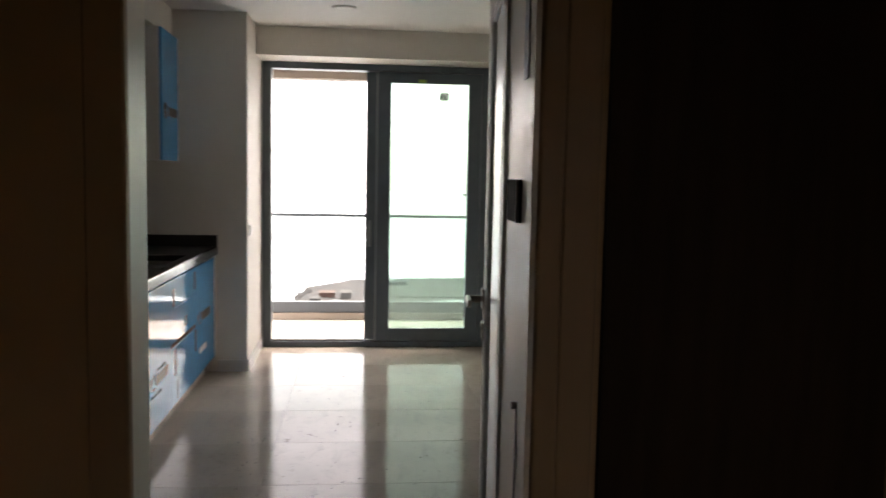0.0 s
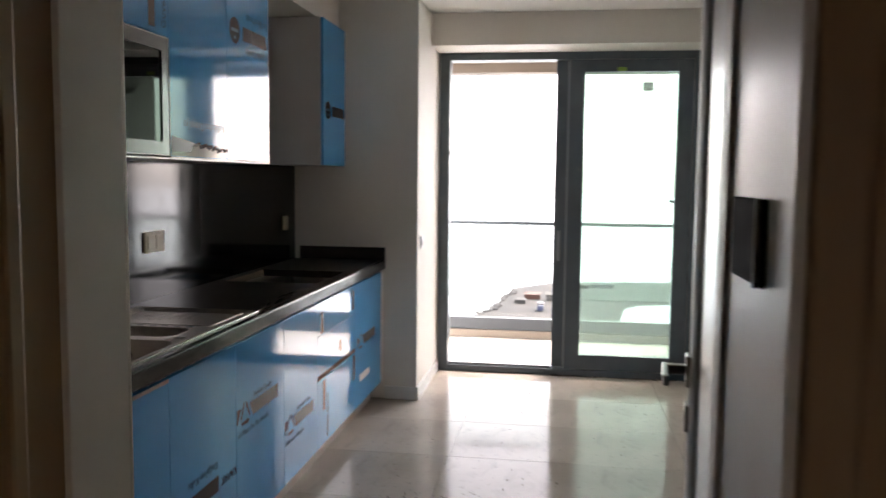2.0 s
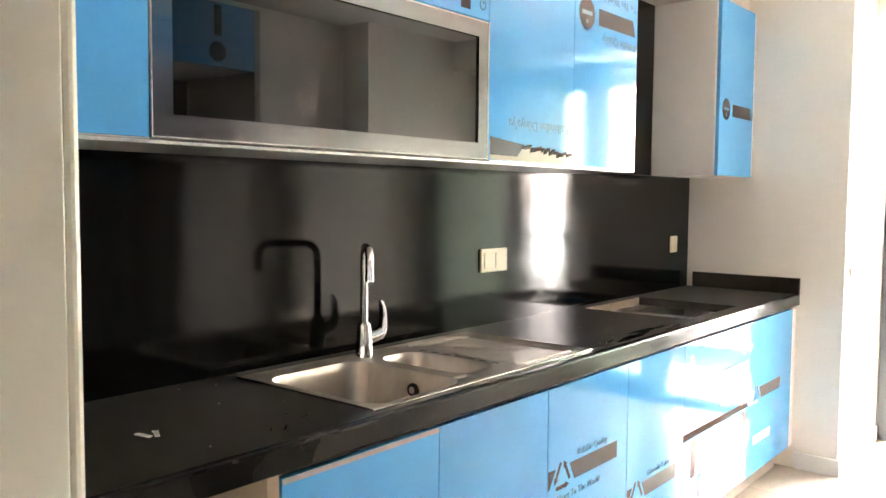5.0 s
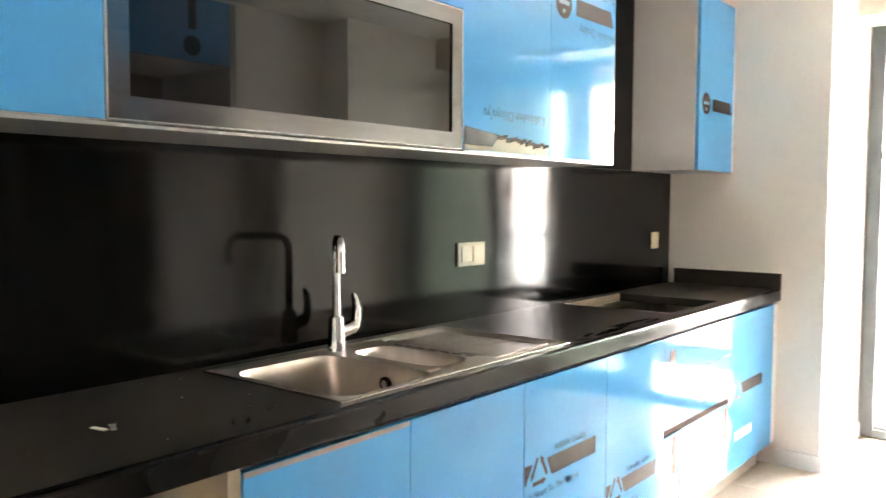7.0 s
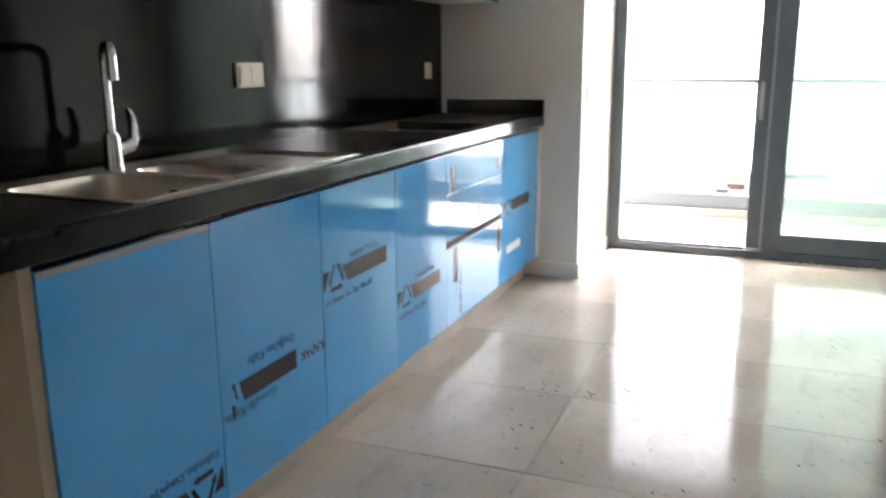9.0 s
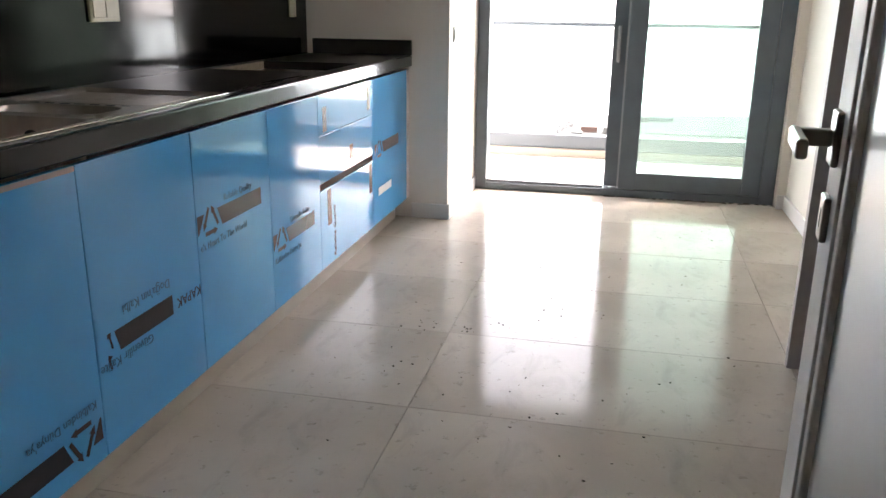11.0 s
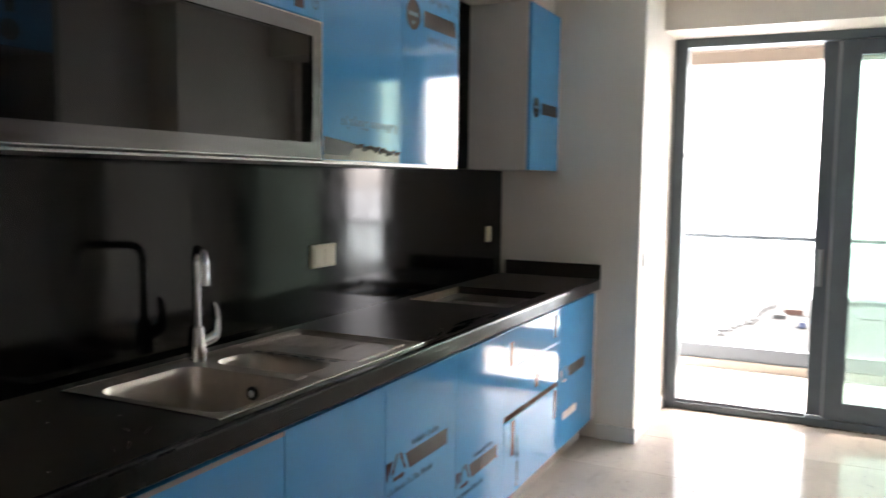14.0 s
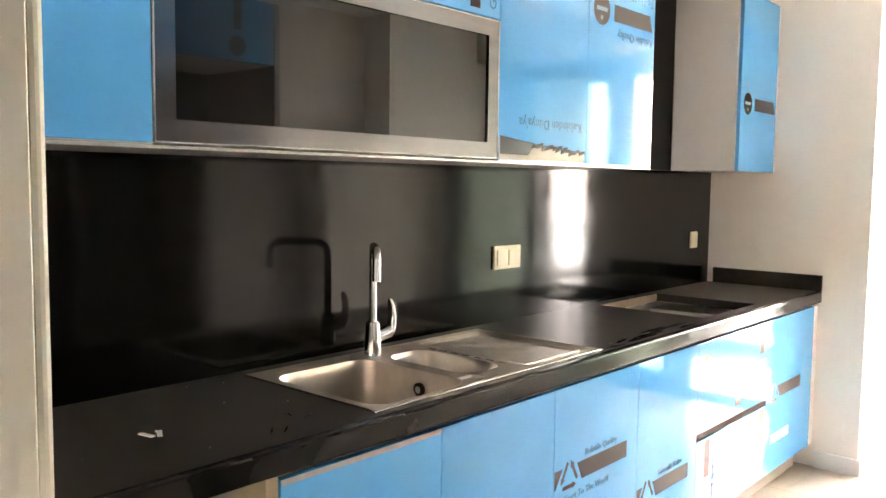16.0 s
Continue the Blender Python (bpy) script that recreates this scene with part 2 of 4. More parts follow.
def box(bm, x0, x1, y0, y1, z0, z1, bevel=0.0, segments=2):
    r = bmesh.ops.create_cube(bm, size=1.0)
    vs = r["verts"]
    for v in vs:
        v.co = Vector((x0 + (v.co.x + 0.5) * (x1 - x0), y0 + (v.co.y + 0.5) * (y1 - y0), z0 + (v.co.z + 0.5) * (z1 - z0)))
    if bevel:
        es = list({e for v in vs for e in v.link_edges})
        bmesh.ops.bevel(bm, geom=es, offset=bevel, segments=segments, affect="EDGES", profile=0.5)
    return bm


def cyl(bm, p0, p1, r0, r1=None, n=24, bevel=0.0):
    p0, p1 = Vector(p0), Vector(p1)
    d = p1 - p0
    m = Matrix.Translation((p0 + p1) / 2) @ d.to_track_quat("Z", "Y").to_matrix().to_4x4()
    r = bmesh.ops.create_cone(bm, cap_ends=True, segments=n, radius1=r0, radius2=r0 if r1 is None else r1, depth=d.length, matrix=m)
    if bevel:
        es = [e for e in {e for v in r["verts"] for e in v.link_edges} if e.calc_face_angle(0) > 0.8]
        bmesh.ops.bevel(bm, geom=es, offset=bevel, segments=2, affect="EDGES")
    return bm


def tube(bm, pts, r, n=16):
    """A round bar along the points."""
    pts = [Vector(p) for p in pts]
    rings = []
    up = Vector((0.12, 0.31, 0.94))
    for i, p in enumerate(pts):
        d = (pts[min(i + 1, len(pts) - 1)] - pts[max(i - 1, 0)]).normalized()
        a = d.cross(up).normalized()
        up = a.cross(d).normalized()
        rings.append([bm.verts.new(p + r * (math.cos(t) * a + math.sin(t) * up)) for t in [2 * math.pi * k / n for k in range(n)]])
    for r0, r1 in zip(rings, rings[1:]):
        for k in range(n):
            bm.faces.new((r0[k], r0[(k + 1) % n], r1[(k + 1) % n], r1[k]))
    bm.faces.new(rings[0][::-1])
    bm.faces.new(rings[-1])
    return bm


def B(*args, **kw):
    return box(bmesh.new(), *args, **kw)


def finish(name, bm, material, origin=(0, 0, 0), smooth=False):
    bmesh.ops.translate(bm, verts=bm.verts, vec=-Vector(origin))
    bmesh.ops.recalc_face_normals(bm, faces=bm.faces)
    for e in bm.edges:
        e.smooth = e.calc_face_angle(0) < 0.62
    me = bpy.data.meshes.new(name)
    bm.to_mesh(me)
    bm.free()
    me.materials.append(material)
    if smooth:
        for p in me.polygons:
            p.use_smooth = True
    return new(name, me)


def world_origin(ob):
    v = Vector(ob.location)
    while ob.parent:
        ob = ob.parent
        v += ob.location
    return v


def root(name, origin, label, category, group="", kind=""):
    ob = new(name)
    ob.location = origin
    ob.empty_display_size = 0.1
    return tagged(ob, label, category, group, kind)


def part(name, bm, material, parent, label="", smooth=False):
    ob = finish(name, bm, material, world_origin(parent), smooth)
    ob.parent = parent
    return tagged(ob, label)


def single(name, bm, material, label, category, kind="", smooth=False):
    """A thing or piece of the setting made of one mesh, its origin at its base."""
    lo = Vector((min(v.co.x for v in bm.verts), min(v.co.y for v in bm.verts), min(v.co.z for v in bm.verts)))
    hi = Vector((max(v.co.x for v in bm.verts), max(v.co.y for v in bm.verts), 0))
    o = Vector(((lo.x + hi.x) / 2, (lo.y + hi.y) / 2, lo.z))
    ob = finish(name, bm, material, o, smooth)
    ob.location = o
    return tagged(ob, label, category, "", kind)


def text_bm(body, size, m, depth=0.0006):
    """Letters of the built-in font as a mesh, laid by the pose m."""
    cu = bpy.data.curves.new("letters", "FONT")
    cu.body, cu.size, cu.extrude = body, size, depth
    cu.resolution_u = 2
    cu.offset = -0.006 * size
    ob = new("letters", cu)
    dg = bpy.context.evaluated_depsgraph_get()
    me = ob.evaluated_get(dg).to_mesh()
    bm = bmesh.new()
    bm.from_mesh(me)
    ob.evaluated_get(dg).to_mesh_clear()
    bpy.data.objects.remove(ob)
    bpy.data.curves.remove(cu)
    bm.transform(m)
    return bm


# ---- the plan ----
WX, FX = -1.644, -1.045          # west wall, front of the base doors
EX = 1.12                        # east wall
Y0, Y1 = 1.902, 6.774             # partition's kitchen face, window
CZ, HEAD = 2.552, 2.335          # ceiling, window head
COL_Y, COL_X = 5.93, -0.822      # the pier beside the window
JL, JR = -0.505, 0.312            # door opening

structure = "structure"
# floor with its tiles
floor = single("floor", B(-1.9, 1.6, -1.6, 6.80, -0.12, -0.004), GROUT, "pale polished floor tiles with thin grey joints", "floor", structure)
tile_meshes = {}


def tile(x0, x1, y0, y1):
    key = (round(x1 - x0, 3), round(y1 - y0, 3))
    if key not in tile_meshes:
        bm = B(-key[0] / 2, key[0] / 2, -key[1] / 2, key[1] / 2, -0.0035, 0.0, bevel=0.0008, segments=1)
        me = bpy.data.meshes.new("tile")
        bm.to_mesh(me)
        bm.free()
        me.materials.append(TILE)
        tile_meshes[key] = me
    ob = new("tile", tile_meshes[key])
    ob.parent = floor
    ob.location = Vector(((x0 + x1) / 2, (y0 + y1) / 2, 0.0)) - world_origin(floor)


# partition to the hall with the doorway
HY = 1.62                        # hall face
bm = bmesh.new()
box(bm, -1.9, JL - 0.03, 1.76, Y0, 0, CZ)
box(bm, JR + 0.03, 1.6, 1.76, Y0, 0, CZ)
box(bm, JL - 0.03, JR + 0.03, 1.76, Y0, 2.10, CZ)
single("wall_south", bm, PAINT, "warm white plastered wall with a doorway", "wall", structure)
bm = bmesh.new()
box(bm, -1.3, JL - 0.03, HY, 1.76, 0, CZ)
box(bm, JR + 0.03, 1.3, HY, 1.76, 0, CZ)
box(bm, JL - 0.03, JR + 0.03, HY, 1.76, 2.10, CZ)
single("wall_hall_north", bm, HALLPAINT_DIM, "hall wall round the doorway, its beige browned for dim warm light", "wall", structure)
single("wall_hall_panel", B(JR + 0.155, 1.1, HY - 0.02, HY, 0, CZ), DARKWOOD, "dark wood panelling in the hall", "wall panel", structure)
single("wall_west", B(WX - 0.2, WX, Y0, COL_Y, 0, CZ), PAINT, "warm white wall behind the kitchen units", "wall", structure)
single("wall_pier", B(WX - 0.2, COL_X, COL_Y, 7.02, 0, CZ, bevel=0.004), PAINT, "warm white projecting pier beside the glazed door", "wall", structure)
bm = bmesh.new()
box(bm, EX, EX + 0.5, 5.51, 7.02, 0, CZ)
box(bm, EX + 0.25, EX + 0.5, Y0, 5.51, 0, CZ)
single("wall_east", bm, PAINT, "warm white wall opposite the kitchen units", "wall", structure)
single("wall_window_return", B(1.066, EX, 6.70, 7.02, 0, CZ), PAINT, "narrow warm white return beside the window", "wall", structure)
single("lintel", B(COL_X, EX, 6.43, 7.02, HEAD, CZ), PAINT, "warm white beam over the glazed door", "beam", structure)
single("ceiling", B(-1.9, 1.65, -1.6, 7.02, CZ, CZ + 0.15), CEIL, "plain white ceiling", "ceiling", structure)
single("bulkhead", B(WX, -1.335, Y0, COL_Y, 2.352, CZ), PAINT, "warm white boxed soffit above the wall units", "bulkhead", structure)
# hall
single("wall_hall_west", B(-1.3, -1.1, -1.6, 1.68, 0, CZ), HALLPAINT_DIM, "beige hall wall with dim warm light put into its colour", "wall", structure)
single("wall_hall_east", B(1.1, 1.3, -1.6, 1.68, 0, CZ), HALLPAINT_DIM, "beige hall wall with dim warm light put into its colour", "wall", structure)
# south wall with an unseen slit, added so daylight brightens the hall
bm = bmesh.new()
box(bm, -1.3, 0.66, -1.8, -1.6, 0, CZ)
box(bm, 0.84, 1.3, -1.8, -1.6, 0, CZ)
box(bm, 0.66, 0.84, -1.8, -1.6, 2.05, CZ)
single("wall_hall_south", bm, HALLPAINT_DIM, "hall wall, browned for dim light, with an added unseen daylight slit", "wall", structure)
# baseboards
bm = bmesh.new()
box(bm, -1.03, COL_X + 0.014, COL_Y - 0.014, COL_Y, 0, 0.085, bevel=0.003)
box(bm, COL_X, COL_X + 0.014, COL_Y, 6.76, 0, 0.085, bevel=0.003)
single("baseboard", bm, WHITEPL, "low off-white skirting along the pier", "baseboard", structure)
bm = bmesh.new()
box(bm, EX - 0.014, EX, 5.496, 6.686, 0, 0.085, bevel=0.003)
box(bm, EX, EX + 0.236, 5.496, 5.51, 0, 0.085, bevel=0.003)
box(bm, EX + 0.236, EX + 0.25, 4.31, 5.496, 0, 0.085, bevel=0.003)
box(bm, 1.068, EX, 6.686, 6.70, 0, 0.085, bevel=0.003)
single("baseboard", bm, WHITEPL, "low off-white skirting along the east wall", "baseboard", structure)

# doorway lining and architraves
door_frame = root("door_1", (JL, 1.8, 0), "beige lacquered door lining and architraves round the kitchen doorway", "door frame", kind=structure)
part("lining", B(JL - 0.03, JL, 1.762, Y0, 0, 2.08, bevel=0.002), LINING, door_frame)
part("lining", B(JR, JR + 0.03, 1.605, Y0 - 0.012, 0, 2.08, bevel=0.002), LINING, door_frame)
part("lining", B(JL, JR, 1.63, Y0, 2.05, 2.08, bevel=0.002), LINING, door_frame)
part("rebate", B(JL - 0.03, JL - 0.010, 1.632, 1.762, 0, 2.08), ARCHITRAVE_WARM, door_frame, "brown rebate, its colour warmed for the hall light")
part("architrave", B(JL - 0.085, JL - 0.002, Y0, Y0 + 0.016, 0, 2.13, bevel=0.006), LINING, door_frame)
part("architrave", B(JL - 0.040, JL + 0.038, 1.600, 1.631, 0, 2.13, bevel=0.006), ARCHITRAVE_WARM, door_frame)
part("architrave", B(JR + 0.012, JR + 0.062, 1.590, 1.619, 0, 2.13, bevel=0.006), ARCHITRAVE_WARM, door_frame)
part("architrave", B(JR + 0.063, JR + 0.138, 1.597, 1.619, 0, 2.13, bevel=0.006), ARCHITRAVE_WARM, door_frame)
plate = part("hinge_plate", B(JR - 0.004, JR, 1.700, 1.858, 1.322, 1.414, bevel=0.0015), HINGE, door_frame, "dark metal hinge plate")
part("knuckle", cyl(bmesh.new(), (JR - 0.007, 1.712, 1.322), (JR - 0.007, 1.712, 1.414), 0.004), SATIN, plate, "bright hinge knuckle")
part("bolt", cyl(bmesh.new(), (JR - 0.012, 1.70, 0.93), (JR, 1.70, 0.93), 0.008), SATIN, door_frame, "small bright bolt head")
part("edge_strip", B(JR - 0.003, JR, 1.695, 1.702, 0.70, 0.92), SATIN, door_frame, "thin bright metal strip")
part("upper_plate", B(JR - 0.003, JR, 1.66, 1.70, 1.62, 1.90), FRAMELIGHT, door_frame, "pale metal plate")

# the open door leaf, a little past square
BEADGREY = vary(mat("bead_grey", (0.46, 0.445, 0.43), 0.45), (0.44, 0.425, 0.41), (0.48, 0.465, 0.45), 4)
leaf_dir = Vector((0.085, 0.805, 0)).normalized()
door = root("interior_door", (0.306, 1.893, 0), "open interior door with grey stiles, frosted glass panel and lever handle", "door")
door.rotation_euler = (0, 0, math.atan2(leaf_dir.y, leaf_dir.x))


def leaf_part(name, bm, material, label="", smooth=False, parent=None):
    me = bpy.data.meshes.new(name)
    bmesh.ops.recalc_face_normals(bm, faces=bm.faces)
    bm.to_mesh(me)
    bm.free()
    me.materials.append(material)
    for p in me.polygons:
        p.use_smooth = smooth
    ob = new(name, me)
    ob.parent = parent or door
    return tagged(ob, label)


LW = 0.81
leaf_part("hinge_stile", B(0, 0.11, -0.04, 0, 0.008, 2.04, bevel=0.002), DOORGREY)
leaf_part("lock_stile", B(LW - 0.11, LW, -0.04, 0, 0.008, 2.04, bevel=0.002), DOORGREY)
leaf_part("top_rail", B(0.11, LW - 0.11, -0.04, 0, 1.93, 2.04, bevel=0.002), DOORGREY)
leaf_part("bottom_rail", B(0.11, LW - 0.11, -0.04, 0, 0.008, 0.12, bevel=0.002), DOORGREY)
leaf_part("glass_panel", B(0.142, LW - 0.142, -0.023, -0.015, 0.15, 1.90), DOORGLASS, "pale frosted glass panel")
leaf_part("glazing_bead", B(LW - 0.142, LW - 0.112, -0.034, -0.004, 0.12, 1.93, bevel=0.004), BEADGREY, "darker grey glazing bead")
leaf_part("glazing_bead", B(0.112, 0.142, -0.034, -0.004, 0.12, 1.93, bevel=0.004), BEADGREY, "darker grey glazing bead")
leaf_part("glazing_bead", B(0.142, LW - 0.142, -0.034, -0.004, 0.121, 0.15, bevel=0.004), BEADGREY, "darker grey glazing bead")
leaf_part("glazing_bead", B(0.142, LW - 0.142, -0.034, -0.004, 1.90, 1.929, bevel=0.004), BEADGREY, "darker grey glazing bead")
rose = leaf_part("rose", B(LW - 0.075, LW - 0.025, 0, 0.009, 0.985, 1.055, bevel=0.003), SATIN, "square nickel rose")
bm = bmesh.new()
box(bm, LW - 0.061, LW - 0.039, 0.009, 0.058, 1.009, 1.031, bevel=0.003)
leaf_part("neck", bm, SATIN, "square nickel neck", False, rose)
bm = bmesh.new()
box(bm, LW - 0.165, LW - 0.037, 0.046, 0.060, 1.008, 1.032, bevel=0.004)
leaf_part("lever", bm, SATIN, "flat nickel lever", False, rose)
esc = leaf_part("escutcheon", B(LW - 0.072, LW - 0.028, 0, 0.009, 0.885, 0.945, bevel=0.003), SATIN, "square nickel key plate")
leaf_part("keyhole", B(LW - 0.053, LW - 0.047, 0.0085, 0.0098, 0.902, 0.928), BLACK, "", False, esc)

# ---- glazed sliding door ----
win = root("window_1", (0.12, 6.8, 0), "anthracite aluminium sliding balcony door, one side slid open", "window", kind=structure)
XL, XR = -0.818, 1.064
ZT = 2.358
part("frame_jamb", B(XL, XL + 0.075, 6.774, 6.90, 0, ZT, bevel=0.003), FRAME, win)
part("frame_jamb", B(XR - 0.085, XR, 6.774, 6.90, 0, ZT, bevel=0.003), FRAME, win)
part("frame_head", B(XL + 0.075, XR - 0.085, 6.774, 6.90, ZT - 0.075, ZT, bevel=0.003), FRAME, win)
part("track", B(XL + 0.075, XR - 0.085, 6.774, 6.90, 0.0, 0.045, bevel=0.003), FRAME, win)
part("track_rail", B(XL + 0.075, 0.02, 6.80, 6.815, 0.045, 0.062), FRAMELIGHT, win, "pale metal runner")
part("fixed_sash", B(0.022, 0.105, 6.845, 6.885, 0.05, ZT - 0.075, bevel=0.003), FRAME, win)
box_bm = bmesh.new()
box(box_bm, 0.105, 0.979, 6.845, 6.885, 0.05, 0.13, bevel=0.003)
box(box_bm, 0.105, 0.979, 6.845, 6.885, 2.22, ZT - 0.075, bevel=0.003)
part("fixed_rail", box_bm, FRAME, win)
part("seal_strip", B(0.106, 0.118, 6.80, 6.845, 0.05, ZT - 0.08), FRAMELIGHT, win, "bright metal interlock strip")
part("sliding_sash", B(0.12, 0.226, 6.785, 6.835, 0.048, ZT - 0.078, bevel=0.003), FRAME, win)
part("sash_stile", B(0.868, 0.977, 6.785, 6.835, 0.048, ZT - 0.078, bevel=0.003), FRAME, win)
part("sash_rail", B(0.226, 0.868, 6.785, 6.835, 0.048, 0.155, bevel=0.003), FRAME, win)
part("sash_rail", B(0.226, 0.868, 6.785, 6.835, 2.195, ZT - 0.078, bevel=0.003), FRAME, win)
pane = part("pane", B(0.226, 0.868, 6.806, 6.812, 0.155, 2.195), PANE, win, "green-tinted double glazing")
pane.visible_shadow = False
part("interlock", B(0.099, 0.128, 6.8355, 6.8445, 0.05, ZT - 0.08), FRAME, win)
part("pull_handle", B(0.050, 0.072, 6.815, 6.845, 0.84, 1.06, bevel=0.004), FRAMELIGHT, win, "slim grey pull handle")
part("glass_sticker", B(0.625, 0.705, 6.8035, 6.8055, 2.06, 2.125), glass("sticker_grey", (0.34, 0.33, 0.32)), win, "small grey sticker")
part("latch", B(XL + 0.068, XL + 0.082, 6.768, 6.775, 1.60, 1.63, bevel=0.002), BLACK, win)
part("glass_mark", B(0.835, 0.862, 6.802, 6.8055, 1.275, 1.295, bevel=0.002), BLACK, win, "small dark catch on the glass")
part("green_tag", B(0.45, 0.51, 6.782, 6.785, 2.20, 2.225), TAG, win, "small green tag")

# ---- balcony and the distance ----
single("balcony_floor", B(-2.2, 2.4, 6.90, 8.30, -0.16, -0.01), BALCONY, "pale tiled balcony floor", "floor", structure)
single("balcony_kerb", B(-2.2, 2.4, 8.16, 8.30, -0.01, 0.055, bevel=0.006), RENDERW, "low beige balcony kerb", "kerb", structure)
single("balcony_ceiling", B(-2.2, 2.4, 7.02, 8.40, 2.46, 2.66), RENDERW, "beige balcony soffit", "ceiling", structure)
single("balcony_beam", B(-2.2, 2.4, 8.20, 8.40, 2.375, 2.46), RENDERW, "beige beam at the balcony's edge", "beam", structure)
single("balcony_side", B(1.28, 1.45, 7.02, 8.35, -0.01, 2.46), RENDERW, "pale balcony side wall", "wall", structure)
rail = root("balcony_railing", (0.0, 8.23, 0.055), "glass balcony railing with grey base profile and thin handrail", "railing")
part("base_profile", B(-2.2, 1.28, 8.19, 8.26, 0.055, 0.165, bevel=0.005), mat("railing_grey", (0.09, 0.105, 0.12), 0.45), rail)
for k in range(3):
    g = part("pane", B(-2.19 + k * 1.155, -1.05 + k * 1.155, 8.218, 8.230, 0.165, 1.02), RAILGLASS, rail)
    g.visible_shadow = False
part("handrail", B(-2.2, 1.28, 8.20, 8.25, 1.018, 1.050, bevel=0.006), FRAME, rail)

SEAZ = -70.0
single("water", B(-3500, 3500, 60, 4500, SEAZ - 2, SEAZ), SEA, "bright hazy sea", "water", structure)
rnd = random.Random(4)


def coast(name, outline, z, material, label, category):
    bm = bmesh.new()
    top = [bm.verts.new((x, y, SEAZ + z)) for x, y in outline]
    bot = [bm.verts.new((x + (2 if x > 0 else -2), y, SEAZ - 1)) for x, y in outline]
    f = bm.faces.new(top)
    for k in range(len(top)):
        bm.faces.new((top[k], top[k - 1], bot[k - 1], bot[k]))
    bmesh.ops.triangulate(bm, faces=[f])
    return single(name, bm, material, label, category, structure)


edge = []
for k in range(26):
    u = k / 25
    x = -47 + 14 * math.sin(u * 2.2) + rnd.uniform(-1.5, 1.5)
    edge.append((x if u < 0.75 else x + (u - 0.75) * 120, 392 + u * 165))
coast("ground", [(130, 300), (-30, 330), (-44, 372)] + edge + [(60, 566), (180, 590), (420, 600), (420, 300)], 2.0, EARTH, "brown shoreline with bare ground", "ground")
coast("inlet", [(28, 405), (32, 441), (43, 458), (75, 466), (130, 470), (130, 330), (40, 330)], 2.4, SEA, "pale water inlet", "water")
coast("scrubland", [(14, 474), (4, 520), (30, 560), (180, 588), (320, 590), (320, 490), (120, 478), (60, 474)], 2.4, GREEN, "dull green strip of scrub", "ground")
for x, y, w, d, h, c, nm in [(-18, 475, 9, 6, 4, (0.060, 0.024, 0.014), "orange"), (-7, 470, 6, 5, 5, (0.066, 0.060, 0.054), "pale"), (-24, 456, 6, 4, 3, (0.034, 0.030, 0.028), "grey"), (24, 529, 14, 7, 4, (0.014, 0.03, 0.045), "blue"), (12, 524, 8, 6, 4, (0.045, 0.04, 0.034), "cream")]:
    shed = root("shed", (x, y, SEAZ + 2), "distant " + nm + " shed on the shore", "shed", "sheds on the shore")
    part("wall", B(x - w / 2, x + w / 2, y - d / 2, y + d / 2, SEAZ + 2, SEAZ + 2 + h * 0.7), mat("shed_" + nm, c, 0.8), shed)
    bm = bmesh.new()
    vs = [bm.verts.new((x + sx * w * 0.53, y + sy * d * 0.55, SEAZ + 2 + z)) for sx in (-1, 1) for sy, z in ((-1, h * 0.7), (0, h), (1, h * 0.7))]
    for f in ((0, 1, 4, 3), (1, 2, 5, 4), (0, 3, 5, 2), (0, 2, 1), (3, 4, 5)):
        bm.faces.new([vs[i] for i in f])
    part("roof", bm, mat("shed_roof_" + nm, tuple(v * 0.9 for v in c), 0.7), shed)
bm = bmesh.new()
for k in range(110):
    px, py = edge[int(rnd.random() ** 0.8 * 18)]
    r = rnd.uniform(0.5, 1.4)
    bmesh.ops.create_icosphere(bm, subdivisions=1, radius=r, matrix=pose(px + rnd.uniform(-1, 3.5), py + rnd.uniform(-4, 4), SEAZ + 2 + 0.2 * r, rnd.uniform(0, 60), rnd.uniform(0, 60), 0) @ Matrix.Diagonal((1.2, 0.9, 0.6, 1)))
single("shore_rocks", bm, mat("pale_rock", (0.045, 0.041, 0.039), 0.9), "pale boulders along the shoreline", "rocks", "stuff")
lorry = root("lorry", (-12, 432, SEAZ + 2), "distant white and blue lorry", "lorry")
part("cab", B(-13.5, -10.5, 428, 430.5, SEAZ + 2.4, SEAZ + 5.2, bevel=0.2), mat("lorry_blue", (0.026, 0.032, 0.07), 0.5), lorry)
part("cargo_box", B(-13.6, -10.4, 430.8, 438, SEAZ + 2.6, SEAZ + 6.0, bevel=0.1), mat("lorry_box", (0.07, 0.07, 0.074), 0.6), lorry)
for wx in (-13.2, -10.8):
    for wy in (429.5, 435.5):
        part("wheel", cyl(bmesh.new(), (wx - 0.2, wy, SEAZ + 2.5), (wx + 0.2, wy, SEAZ + 2.5), 0.5), BLACK, lorry)

# ---- base units ----
CT, CB = 0.905, 0.848            # worktop top and lip underside
DZ0, DZ1 = 0.118, 0.832          # doors' bottom and top
FT = 0.018


